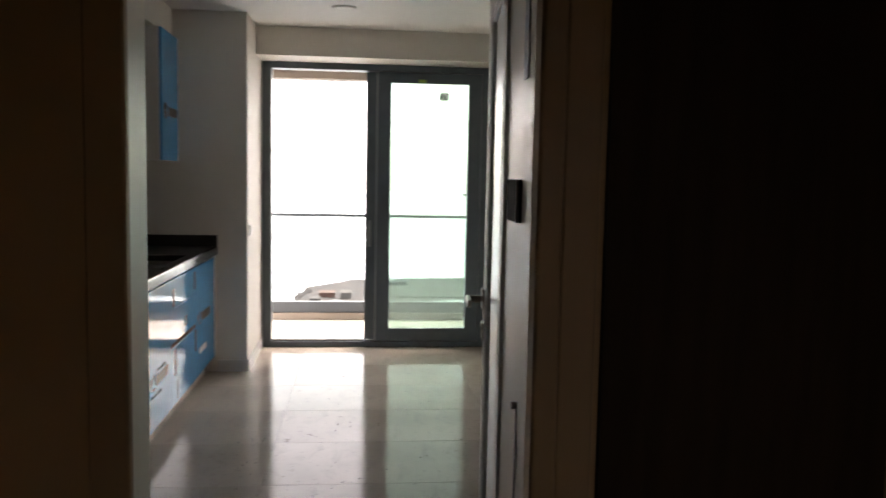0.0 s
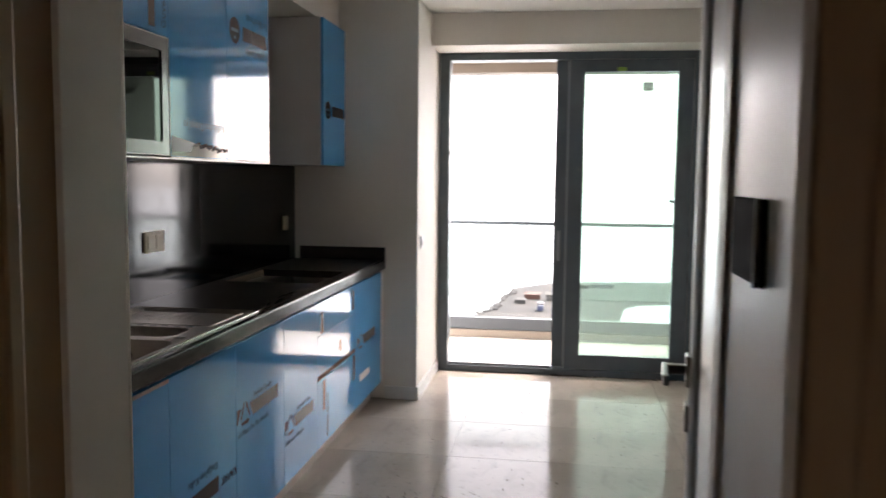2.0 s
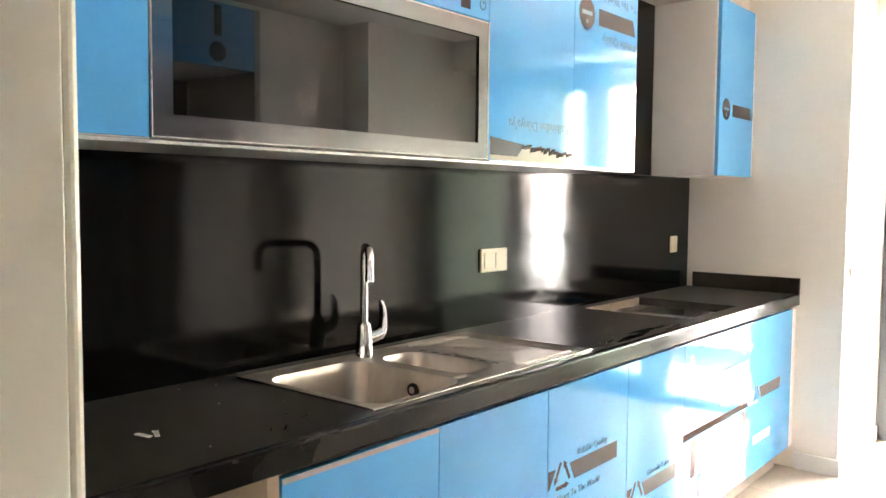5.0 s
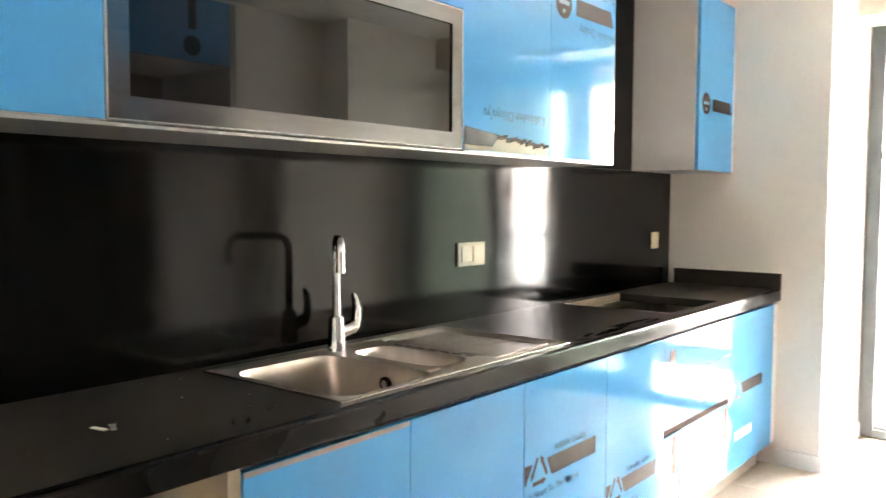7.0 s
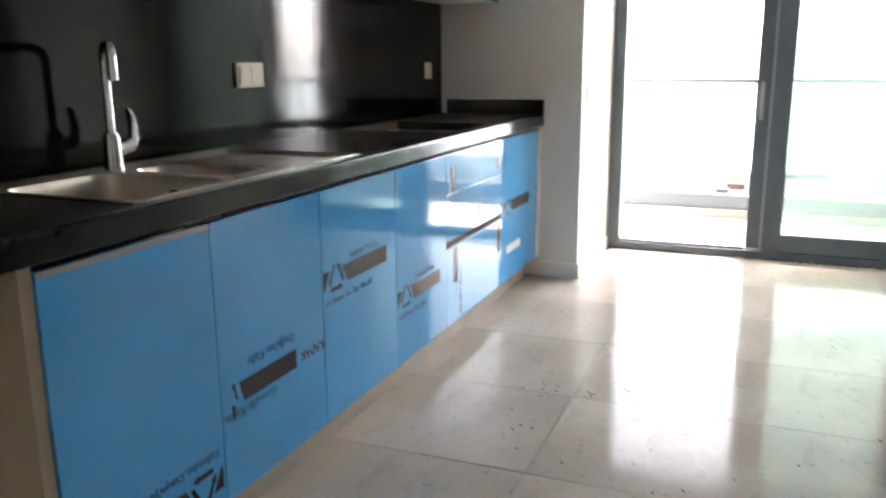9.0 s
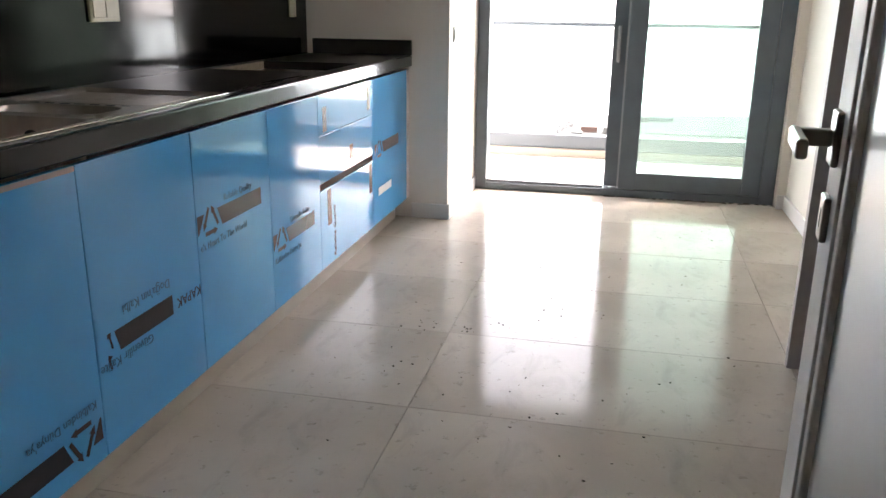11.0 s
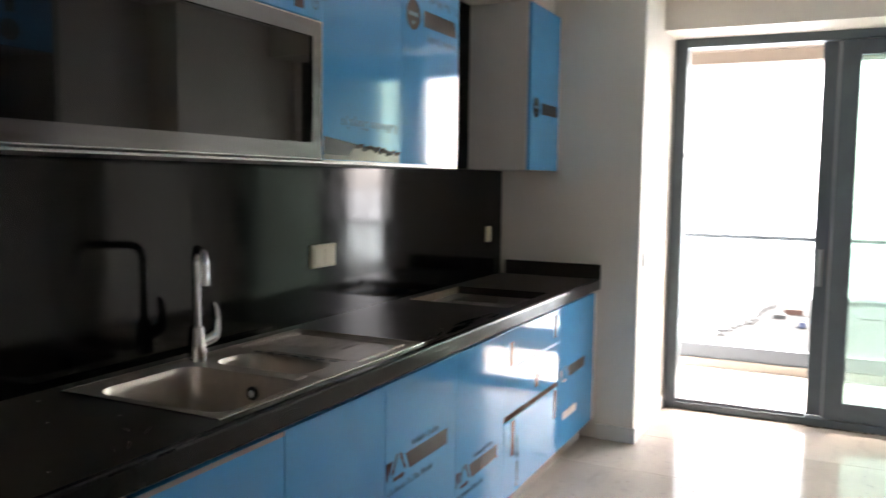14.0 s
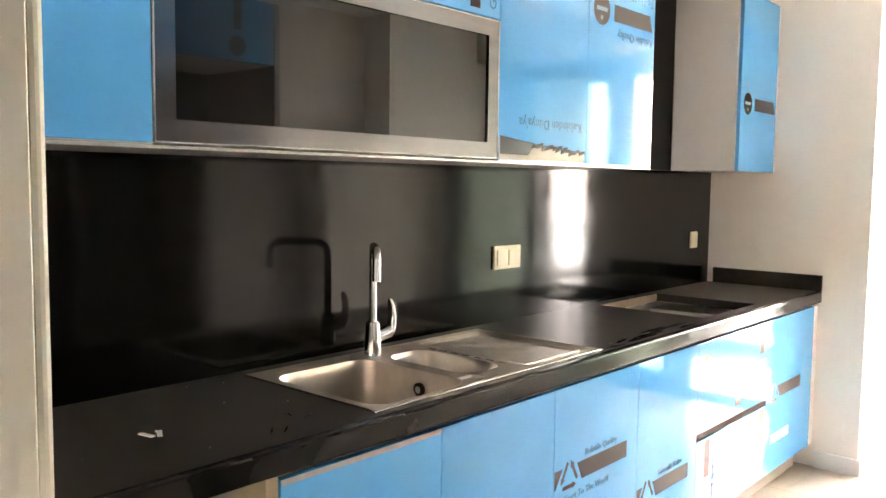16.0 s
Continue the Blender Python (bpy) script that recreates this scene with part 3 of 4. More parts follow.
def prints(door_ob, x, y0, y1, zc, flip=False, lines=("Reliable Quality", "e's Heart To The World"), size=0.030, bars=True, turn=0.0, mark=True):
    """Dark bar, recycling mark and words printed on the film, on the face at x."""
    s = -1 if flip else 1
    yc = (y0 + y1) / 2
    base = pose(x + 0.0006, yc, zc, 90, 0, 90) @ pose(0, 0, 0, 0, 0, 180 if flip else turn)
    w = (y1 - y0) / 2

    def flat(polys, name):
        bm = bmesh.new()
        for poly in polys:
            bm.faces.new([bm.verts.new((px, py, 0)) for px, py in poly])
        bm.transform(base)
        part(name, bm, INK, door_ob)
    if bars:
        if mark:
            flat([[(-w * 0.30, -0.028), (w, -0.028), (w, 0.028), (-w * 0.43, 0.028)]], "print_bar")
        else:
            flat([[(-w, -0.028), (w, -0.028), (w * 0.86, 0.028), (-w, 0.028)]], "print_bar")
            flat([[(w * 1.10, -0.030), (w * 1.22, -0.030), (w * 1.22, -0.018), (w * 1.17, -0.018), (w * 1.12, 0.012), (w * 1.06, 0.012), (w * 1.12, -0.018)]], "print_stroke")
            flat([[(w * 1.12, 0.030), (w * 1.24, 0.022), (w * 1.26, 0.034), (w * 1.20, 0.062), (w * 1.14, 0.062), (w * 1.18, 0.036)]], "print_stroke")
            part("lettering", text_bm("KAPAK", 0.042, base @ pose(-w * 2.16, -0.008, 0)), INK, door_ob)
    if bars and mark:
        flat([[(-w, -0.028), (-w * 0.97, -0.028), (-w * 0.80, 0.028), (-w, 0.028)]], "print_block")
        arrows = []
        for k in range(3):
            a0 = math.radians(90 + 120 * k)
            a1 = math.radians(90 + 120 * (k + 1))
            c0 = Vector((math.cos(a0), math.sin(a0))) * 0.060
            c1 = Vector((math.cos(a1), math.sin(a1))) * 0.060
            o = Vector((-w * 0.63, -0.004))
            p, q = c0.lerp(c1, 0.16), c0.lerp(c1, 0.66)
            nrm = Vector((p.y - q.y, q.x - p.x)).normalized() * 0.0062
            arrows.append([tuple(o + p - nrm), tuple(o + q - nrm), tuple(o + q + nrm), tuple(o + p + nrm)])
            tip, wing = c0.lerp(c1, 0.88), nrm * 1.9
            arrows.append([tuple(o + q - wing), tuple(o + tip), tuple(o + q + wing)])
        flat(arrows, "recycling_mark")
    if lines[0]:
        part("lettering", text_bm(lines[0], size, base @ pose(-w * 0.22, 0.040, 0)), THIN, door_ob)
    if lines[1]:
        part("lettering", text_bm(lines[1], size, base @ pose(-w * 0.95, -0.078, 0)), THIN, door_ob)


def base_unit(y0, y1, label, door_label="door covered in glossy blue protective film"):
    u = root("base_cabinet", ((FX - 0.3), (y0 + y1) / 2, 0.0), label, "cabinet", "base cabinets under the worktop")
    bm = bmesh.new()
    box(bm, WX + 0.02, FX - FT - 0.002, y0 + 0.0005, y0 + FT, 0.10, CB - 0.02)
    box(bm, WX + 0.02, FX - FT - 0.002, y1 - FT, y1 - 0.0005, 0.10, CB - 0.02)
    box(bm, WX + 0.02, FX - FT - 0.002, y0 + FT, y1 - FT, 0.10, 0.118)
    box(bm, WX + 0.02, WX + 0.03, y0 + FT, y1 - FT, 0.118, CB - 0.02)
    part("body", bm, CARCASS, u)
    part("plinth", B(FX - 0.083, FX - 0.068, y0, y1, 0.0, 0.0995), PLINTH, u)
    return u


def door_panel(u, y0, y1, z0=DZ0, z1=DZ1, x=FX, name="door"):
    d = part(name, B(x - FT, x, y0 + 0.0012, y1 - 0.0012, z0, z1, bevel=0.0012), FILM, u)
    return d


LB = "base cabinet door in glossy blue protective film"
u1 = base_unit(2.576, 3.062, LB + ", beside the appliance gap")
part("end_panel", B(WX + 0.02, FX - 0.004, 2.545, 2.575, 0.0, CB - 0.003, bevel=0.001), ENDTAN, u1, "tan end panel")
d1 = door_panel(u1, 2.577, 3.062)
part("bare_strip", B(FX, FX + 0.0008, 2.579, 3.060, 0.819, DZ1 - 0.001), mat("bare_door_edge", (0.30, 0.285, 0.27), 0.4), d1, "bare grey top edge where the film stops short")
prints(d1, FX, 2.66, 3.05, 0.20, True, ("", "Kalbinden D\u00fcnya'ya"))
u2 = base_unit(3.062, 3.556, LB)
d2 = door_panel(u2, 3.062, 3.556)
prints(d2, FX, 3.135, 3.40, 0.385, True, ("G\u00fcvenilir Kalite", "Do\u011fa'n\u0131n Kalbi"), size=0.036, mark=False)
u3 = base_unit(3.556, 4.06, LB)
d3 = door_panel(u3, 3.556, 4.06)
prints(d3, FX, 3.56, 3.985, 0.56, False)
u4 = base_unit(4.06, 4.53, LB)
d4 = door_panel(u4, 4.06, 4.53)
prints(d4, FX, 4.065, 4.46, 0.365, False, ("G\u00fcvenilir Kalite", "Kalbinden D\u00fcnya'ya"))
u5 = base_unit(4.53, 5.25, "drawer cabinet with three fronts in blue protective film")
dr = [door_panel(u5, 4.53, 5.25, 0.672, DZ1, FX, "drawer_front"), door_panel(u5, 4.53, 5.25, 0.478, 0.669, FX, "drawer_front"), door_panel(u5, 4.53, 5.25, DZ0, 0.448, FX, "drawer_front")]
part("grip_recess", B(FX - 0.04, FX - 0.005, 4.531, 5.249, 0.449, 0.477), mat("grip_profile", (0.03, 0.026, 0.024), 0.6, spec=0.1), u5, "black recessed grip")
for front, yy, z0, z1 in ((dr[0], 4.58, 0.68, 0.78), (dr[0], 5.16, 0.70, 0.81), (dr[1], 4.90, 0.52, 0.58), (dr[2], 4.61, 0.29, 0.44), (dr[2], 5.18, 0.30, 0.44)):
    part("print_bar", B(FX, FX + 0.0006, yy, yy + 0.045, z0, z1), INK, front)
part("lettering", text_bm("Reliable Quality", 0.035, pose(FX + 0.0006, 4.70, 0.14, 90, -90, 90)), INK, dr[2])
u6 = base_unit(5.25, 5.875, LB + ", next to the pier")
d6 = door_panel(u6, 5.25, 5.875)
prints(d6, FX, 5.27, 5.70, 0.49, False, ("", ""))
part("film_patch", B(FX, FX + 0.0008, 5.33, 5.56, 0.255, 0.295), WHITEPL, d6, "bare white strip")
part("filler", B(FX - FT, FX - 0.002, 5.876, COL_Y, 0.118, DZ1), CARCASS, u6, "white filler strip")

# worktop: two slabs round the sink and hob openings
top = root("worktop", ((WX + FX) / 2, 4.0, CB), "dusty black stone worktop with a hob cut-out", "worktop")
SX0, SX1, SY0, SY1 = -1.545, -1.092, 2.89, 3.82
HX0, HX1, HY0, HY1 = -1.585, -1.105, 4.70, 5.24
XF, XB = -1.030, WX + 0.0125
JY = 4.535
for y0, y1, hx0, hx1, hy0, hy1 in ((Y0 + 0.002, JY - 0.0008, SX0, SX1, SY0, SY1), (JY + 0.0008, COL_Y - 0.001, HX0, HX1, HY0, HY1)):
    bm = bmesh.new()
    gx, gy = (XB, hx0, hx1, XF - 0.02), (y0, hy0, hy1, y1)
    up = [[bm.verts.new((x, y, CT)) for y in gy] for x in gx]
    dn = [[bm.verts.new((x, y, 0.868)) for y in gy] for x in gx]
    for i in range(3):
        for j in range(3):
            if (i, j) == (1, 1):
                continue
            bm.faces.new((up[i][j], up[i + 1][j], up[i + 1][j + 1], up[i][j + 1]))
            bm.faces.new((dn[i][j], dn[i][j + 1], dn[i + 1][j + 1], dn[i + 1][j]))
    for k in range(3):
        for a, b in (((k, 0), (k + 1, 0)), ((k, 3), (k + 1, 3)), ((0, k), (0, k + 1))):
            bm.faces.new((up[a[0]][a[1]], up[b[0]][b[1]], dn[b[0]][b[1]], dn[a[0]][a[1]]))
    for a, b in (((1, 1), (2, 1)), ((2, 1), (2, 2)), ((2, 2), (1, 2)), ((1, 2), (1, 1))):
        bm.faces.new((up[a[0]][a[1]], up[b[0]][b[1]], dn[b[0]][b[1]], dn[a[0]][a[1]]))
    # front lip with a sloped edge
    prof = [(XF - 0.007, CT - 0.0003), (XF - 0.002, CT - 0.003), (XF, CT - 0.008), (XF, CB + 0.003), (XF - 0.003, CB), (XF - 0.02, CB)]
    rows = []
    for j, y in enumerate(gy):
        rows.append([up[3][j]] + [bm.verts.new((x, y, z)) for x, z in prof] + [dn[3][j]])
    for r0, r1 in zip(rows, rows[1:]):
        for k in range(len(r0) - 1):
            bm.faces.new((r0[k], r0[k + 1], r1[k + 1], r1[k])).material_index = 1
    bm.faces.new(rows[0]).material_index = 1
    bm.faces.new(rows[-1][::-1]).material_index = 1
    part("slab", bm, STONE, top).data.materials.append(LIP)
part("upstand", B(WX + 0.05, XF, COL_Y - 0.02, COL_Y, CT + 0.0005, 0.986, bevel=0.002), STONE, top)
part("cut_liner", B(HX0 - 0.001, HX0 + 0.003, HY0 + 0.004, HY1 - 0.004, 0.869, CT - 0.002), CHIP, top, "pale sawn edge")
part("cut_liner", B(HX0 + 0.004, HX1 - 0.01, HY0 - 0.001, HY0 + 0.003, 0.869, CT - 0.002), CHIP, top, "pale sawn edge")

STAIN = vary(mat("oily_stain", (0.006, 0.006, 0.006), 0.2, spec=0.4), (0.004, 0.004, 0.004), (0.010, 0.010, 0.009), 30, rough=(0.16, 0.3))


def stain(cx, cy, length, width, turn, seed):
    """A thin uneven wipe mark on the worktop."""
    r = random.Random(seed)
    bm = bmesh.new()
    n = 26
    ring = []
    for k in range(n):
        a = 2 * math.pi * k / n
        q = 1 + r.uniform(-0.42, 0.35)
        ring.append(bm.verts.new((0.5 * width * q * math.sin(a), 0.5 * length * (1 + r.uniform(-0.12, 0.1)) * math.cos(a), 0)))
    bm.faces.new(ring)
    bmesh.ops.triangulate(bm, faces=bm.faces[:])
    bm.transform(pose(cx, cy, CT + 0.0005, 0, 0, turn))
    part("stain", bm, STAIN, top, "dark oily wipe mark")


for args in ((-1.085, 4.17, 0.30, 0.035, 4, 1), (-1.115, 4.36, 0.34, 0.030, -3, 2), (-1.075, 4.48, 0.16, 0.022, 5, 3), (-1.10, 4.03, 0.10, 0.016, 12, 4), (-1.07, 3.92, 0.14, 0.014, -4, 5),
             (-1.13, 2.62, 0.05, 0.004, 50, 6), (-1.12, 2.65, 0.055, 0.005, 44, 7), (-1.16, 2.74, 0.05, 0.005, 30, 8), (-1.20, 2.72, 0.03, 0.005, 70, 9)):
    stain(*args)

# splashback panels
splash = root("splashback", (WX, 4.0, CT), "black satin splashback panels behind the worktop", "splashback")
XS = WX + 0.012
part("panel", B(WX, XS, Y0 + 0.002, 4.5445, CT - 0.02, 1.502, bevel=0.0008), SPLASH, splash)
part("panel", B(WX, XS, 4.548, COL_Y - 0.001, CT - 0.02, 1.502, bevel=0.0008), SPLASH, splash)
part("panel", B(WX, XS, 4.566, 5.439, 1.5035, 2.350, bevel=0.0008), SPLASH, splash)


def socket(y0, y1, z0, z1, n, label):
    s = root("socket" if n > 1 else "switch", (XS, (y0 + y1) / 2, z0), label, "socket" if n > 1 else "switch")
    part("plate", B(XS, XS + 0.010, y0, y1, z0, z1, bevel=0.003), CREAM, s)
    w = (y1 - y0 - 0.024) / n
    for k in range(n):
        part("rocker", B(XS + 0.010, XS + 0.015, y0 + 0.012 + k * w + 0.002, y0 + 0.012 + (k + 1) * w - 0.002, z0 + 0.014, z1 - 0.014, bevel=0.002), CREAM, s)


socket(4.00, 4.165, 1.105, 1.193, 2, "cream double wall socket on the black splashback")
socket(5.685, 5.765, 1.10, 1.187, 1, "cream wall switch on the black splashback")
sw = root("switch", (COL_X, 6.06, 0.975), "white wall switch on the pier", "switch")
part("plate", B(COL_X, COL_X + 0.009, 6.02, 6.10, 0.975, 1.055, bevel=0.002), WHITEPL, sw)
part("rocker", B(COL_X + 0.009, COL_X + 0.013, 6.034, 6.086, 0.989, 1.041, bevel=0.002), WHITEPL, sw)

# ---- sink ----
KX0, KX1, KY0, KY1 = -1.575, -1.068, 2.862, 3.846


def sdf(px, py, x0, x1, y0, y1, r):
    cx, cy = (x0 + x1) / 2, (y0 + y1) / 2
    qx, qy = abs(px - cx) - (x1 - x0) / 2 + r, abs(py - cy) - (y1 - y0) / 2 + r
    return math.hypot(max(qx, 0), max(qy, 0)) + min(max(qx, qy), 0) - r


def smooth01(t):
    t = min(max(t, 0), 1)
    return t * t * (3 - 2 * t)


def sink_height(x, y):
    z = CT + 0.0065
    o = -sdf(x, y, KX0, KX1, KY0, KY1, 0.012)
    z -= 0.0028 * (1 - smooth01(o / 0.008))
    z -= 0.0036 * smooth01((o - 0.014) / 0.007)
    z -= 0.165 * smooth01(-sdf(x, y, -1.505, -1.095, 2.893, 3.232, 0.06) / 0.019)
    z -= 0.095 * smooth01(-sdf(x, y, -1.478, -1.150, 3.285, 3.452, 0.055) / 0.017)
    z -= 0.006 * smooth01(-sdf(x, y, -1.150, -1.098, 3.235, 3.30, 0.012) / 0.008)
    d = -sdf(x, y, -1.548, -1.100, 3.49, 3.818, 0.03)
    if d > 0:
        z -= 0.0060 * smooth01(d / 0.006) - 0.0052 * smooth01((d - 0.011) / 0.005)
        z -= 0.0046 * smooth01((d - 0.026) / 0.005)
        k = round((x + 1.50) / 0.034)
        if 0 <= k <= 7 and 3.57 + 0.012 * k < y < 3.775:
            z += 0.0022 * max(0, 1 - abs(x + 1.50 - 0.034 * k) / 0.006)
    return z


bm = bmesh.new()
NX, NY = 190, 330
grid = [[bm.verts.new((KX0 + (KX1 - KX0) * i / NX, KY0 + (KY1 - KY0) * j / NY, 0)) for j in range(NY + 1)] for i in range(NX + 1)]
for row in grid:
    for v in row:
        v.co.z = sink_height(v.co.x, v.co.y)
for i in range(NX):
    for j in range(NY):
        bm.faces.new((grid[i][j], grid[i + 1][j], grid[i + 1][j + 1], grid[i][j + 1]))
rim = [e for e in bm.edges if e.is_boundary]
ext = bmesh.ops.extrude_edge_only(bm, edges=rim)
for v in ext["geom"]:
    if isinstance(v, bmesh.types.BMVert):
        v.co.z = CT + 0.0002
sink = root("kitchen_sink", ((KX0 + KX1) / 2, (KY0 + KY1) / 2, CT), "stainless steel inset sink, one and a half bowls with drainer", "sink")
part("basin", bm, STEEL, sink, smooth=True)
bm = bmesh.new()
bmesh.ops.create_cone(bm, cap_ends=True, segments=28, radius1=0.019, radius2=0.019, depth=0.006, matrix=pose(-1.27, 3.219, 0.858, 90, 0, 0))
ring = part("overflow", bm, BLACK, sink, "black overflow rose")
part("overflow_cap", cyl(bmesh.new(), (-1.27, 3.2155, 0.858), (-1.27, 3.2135, 0.858), 0.010), CHROME, ring)
for k in range(7):
    xx = -1.465 + k * 0.046
    part("drain_slot", B(xx, xx + 0.026, 3.468, 3.476, CT + 0.001, CT + 0.0037), BLACK, sink)
for cx, cy, cz, r in ((-1.30, 3.06, 0.7385, 0.045), (-1.32, 3.37, 0.8085, 0.040)):
    strainer = part("strainer", cyl(bmesh.new(), (cx, cy, cz), (cx, cy, cz + 0.004), r), CHROME, sink)
    part("strainer_plug", cyl(bmesh.new(), (cx, cy, cz + 0.004), (cx, cy, cz + 0.007), r * 0.5), BLACK, strainer)

for rx0, rx1, ry0, ry1 in ((KX1 - 0.0015, KX1 + 0.002, KY0, KY1), (KX0 - 0.002, KX0 + 0.0015, KY0, KY1), (KX0 + 0.0016, KX1 - 0.0016, KY0 - 0.002, KY0 + 0.0015), (KX0 + 0.0016, KX1 - 0.0016, KY1 - 0.0015, KY1 + 0.002)):
    part("rim", B(rx0, rx1, ry0, ry1, CT + 0.0002, CT + 0.0052, bevel=0.0014), POLISHED, sink, "polished steel rim")

# ---- tap ----
TX, TY, TZ = -1.528, 3.288, CT + 0.003
tap = root("kitchen_tap", (TX, TY, TZ), "chrome single-lever kitchen tap with tall angular spout", "tap")
bm = bmesh.new()
cyl(bm, (TX, TY, TZ), (TX, TY, TZ + 0.008), 0.027, 0.026, 32)
cyl(bm, (TX, TY, TZ + 0.008), (TX, TY, TZ + 0.098), 0.0262, 0.0212, 32, bevel=0.002)
cyl(bm, (TX, TY, TZ + 0.097), (TX, TY, TZ + 0.101), 0.0195, 0.0165, 32)
part("body", bm, CHROME, tap, smooth=True)
sd = Vector((0.76, -0.65, 0)).normalized()
pts = [Vector((TX, TY, TZ + 0.10)), Vector((TX, TY, TZ + 0.29))]
R = 0.04
for k in range(1, 7):
    a = math.pi / 2 * k / 6
    pts.append(Vector((TX, TY, TZ + 0.29)) + sd * (R - R * math.cos(a)) + Vector((0, 0, R * math.sin(a))))
pts.append(Vector((TX, TY, TZ + 0.33)) + sd * 0.145)
for k in range(1, 7):
    a = math.pi / 2 * k / 6
    pts.append(Vector((TX, TY, TZ + 0.33 - R)) + sd * (0.145 + R * math.sin(a)) + Vector((0, 0, R * math.cos(a))))
pts.append(pts[-1] + Vector((0, 0, -0.028)))
part("spout", tube(bmesh.new(), pts, 0.0118, 20), CHROME, tap, smooth=True)
part("aerator", cyl(bmesh.new(), pts[-1] + Vector((0, 0, 0.002)), pts[-1] + Vector((0, 0, -0.018)), 0.0128, 0.0125, 24), CHROME, tap, smooth=True)
bm = tube(bmesh.new(), [(TX, TY + 0.015, TZ + 0.052), (TX + 0.004, TY + 0.045, TZ + 0.058), (TX + 0.006, TY + 0.064, TZ + 0.066)], 0.0185, 20)
part("valve", bm, CHROME, tap, smooth=True)
bm = bmesh.new()
path = [(0.056, 0.046, 0.015, 0.014), (0.068, 0.062, 0.018, 0.016), (0.077, 0.082, 0.016, 0.012), (0.079, 0.110, 0.015, 0.008), (0.075, 0.140, 0.015, 0.0065), (0.069, 0.158, 0.011, 0.005), (0.067, 0.163, 0.005, 0.003)]
rings = []
for dy, dz, w, th in path:
    rings.append([bm.verts.new((TX + 0.004 + w * math.cos(a), TY + dy + th * math.sin(a), TZ + dz)) for a in [2 * math.pi * k / 16 for k in range(16)]])
for r0, r1 in zip(rings, rings[1:]):
    for k in range(16):
        bm.faces.new((r0[k], r0[(k + 1) % 16], r1[(k + 1) % 16], r1[k]))
bm.faces.new(rings[0][::-1])
bm.faces.new(rings[-1])
part("lever", bm, CHROME, tap, smooth=True)

# ---- wall units ----
UX = -1.290                      # front of the wall-unit doors
UZ0, UZ1 = 1.502, 2.350


def wall_unit(y0, y1, label, x=UX, z0=UZ0, z1=UZ1):
    u = root("wall_cabinet", ((WX + x) / 2, (y0 + y1) / 2, z0), label, "cabinet", "wall cabinets")
    bm = bmesh.new()
    xb = XS + 0.001
    box(bm, xb, x - FT - 0.001, y0 + 0.0004, y0 + FT, z0, z1)
    box(bm, xb, x - FT - 0.001, y1 - FT, y1 - 0.0004, z0, z1)
    box(bm, xb, x - FT - 0.001, y0 + FT, y1 - FT, z0, z0 + FT)
    box(bm, xb, x - FT - 0.001, y0 + FT, y1 - FT, z1 - FT, z1)
    part("body", bm, CARCASS, u)
    return u


PALEPRINT = mat("pale_print", (0.20, 0.34, 0.46), 0.2)


def badge(door_ob, x, y0, z, w, r=0.048):
    disc = part("print_disc", cyl(bmesh.new(), (x, y0, z), (x + 0.0006, y0, z), r, n=40), INK, door_ob)
    part("print_mark", B(x + 0.0006, x + 0.001, y0 - r * 0.66, y0 + r * 0.66, z - r * 0.10, z + r * 0.16), PALEPRINT, disc, "pale printed bar")
    part("print_mark", cyl(bmesh.new(), (x + 0.0006, y0, z - r * 0.52), (x + 0.001, y0, z - r * 0.52), r * 0.16, n=6), PALEPRINT, disc, "small pale printed star")
    bm = bmesh.new()
    bm.faces.new([bm.verts.new((x + 0.0006, y, zz)) for y, zz in ((y0 + r + 0.03, z - 0.030), (y0 + r + 0.03 + w, z - 0.030), (y0 + r + 0.01 + w, z + 0.030), (y0 + r + 0.03, z + 0.030))])
    part("print_bar", bm, INK, door_ob)


w1 = wall_unit(1.96, 2.452, "wall cabinet, door in glossy blue protective film")
a1 = door_panel(w1, 1.96, 2.452, UZ0 - 0.001, UZ1 - 0.003, UX)
part("lettering", text_bm("G\u00fcvenilir Kalite", 0.050, pose(UX + 0.0006, 2.455, 1.965, 90, 0, 90) @ pose(0, 0, 0, 0, 0, 180)), THIN, a1)
w2 = wall_unit(2.452, 3.582, "wall cabinet with smoked glass flap below and blue film-covered flap above")
gl0, gl1, gz0, gz1 = 2.456, 3.578, UZ0, 1.912
flap = part("glass_flap", B(UX - 0.012, UX - 0.006, gl0 + 0.045, gl1 - 0.045, gz0 + 0.045, gz1 - 0.045), DARKGLASS, w2, "smoked mirror-like glass")
bm = bmesh.new()
for quad in (((gl0, gz0), (gl1, gz0), (gl1 - 0.048, gz0 + 0.048), (gl0 + 0.048, gz0 + 0.048)), ((gl0, gz1), (gl0 + 0.048, gz1 - 0.048), (gl1 - 0.048, gz1 - 0.048), (gl1, gz1)),
             ((gl0, gz0), (gl0 + 0.048, gz0 + 0.048), (gl0 + 0.048, gz1 - 0.048), (gl0, gz1)), ((gl1, gz0), (gl1, gz1), (gl1 - 0.048, gz1 - 0.048), (gl1 - 0.048, gz0 + 0.048))):
    f = [bm.verts.new((UX, y, z)) for y, z in quad]
    g = [bm.verts.new((UX - FT, y, z)) for y, z in quad]
    bm.faces.new(f)
    bm.faces.new(g[::-1])
    for k in range(4):
        bm.faces.new((f[k], f[k - 1], g[k - 1], g[k]))
part("flap_frame", bm, ALU, flap, "mitred satin aluminium frame")
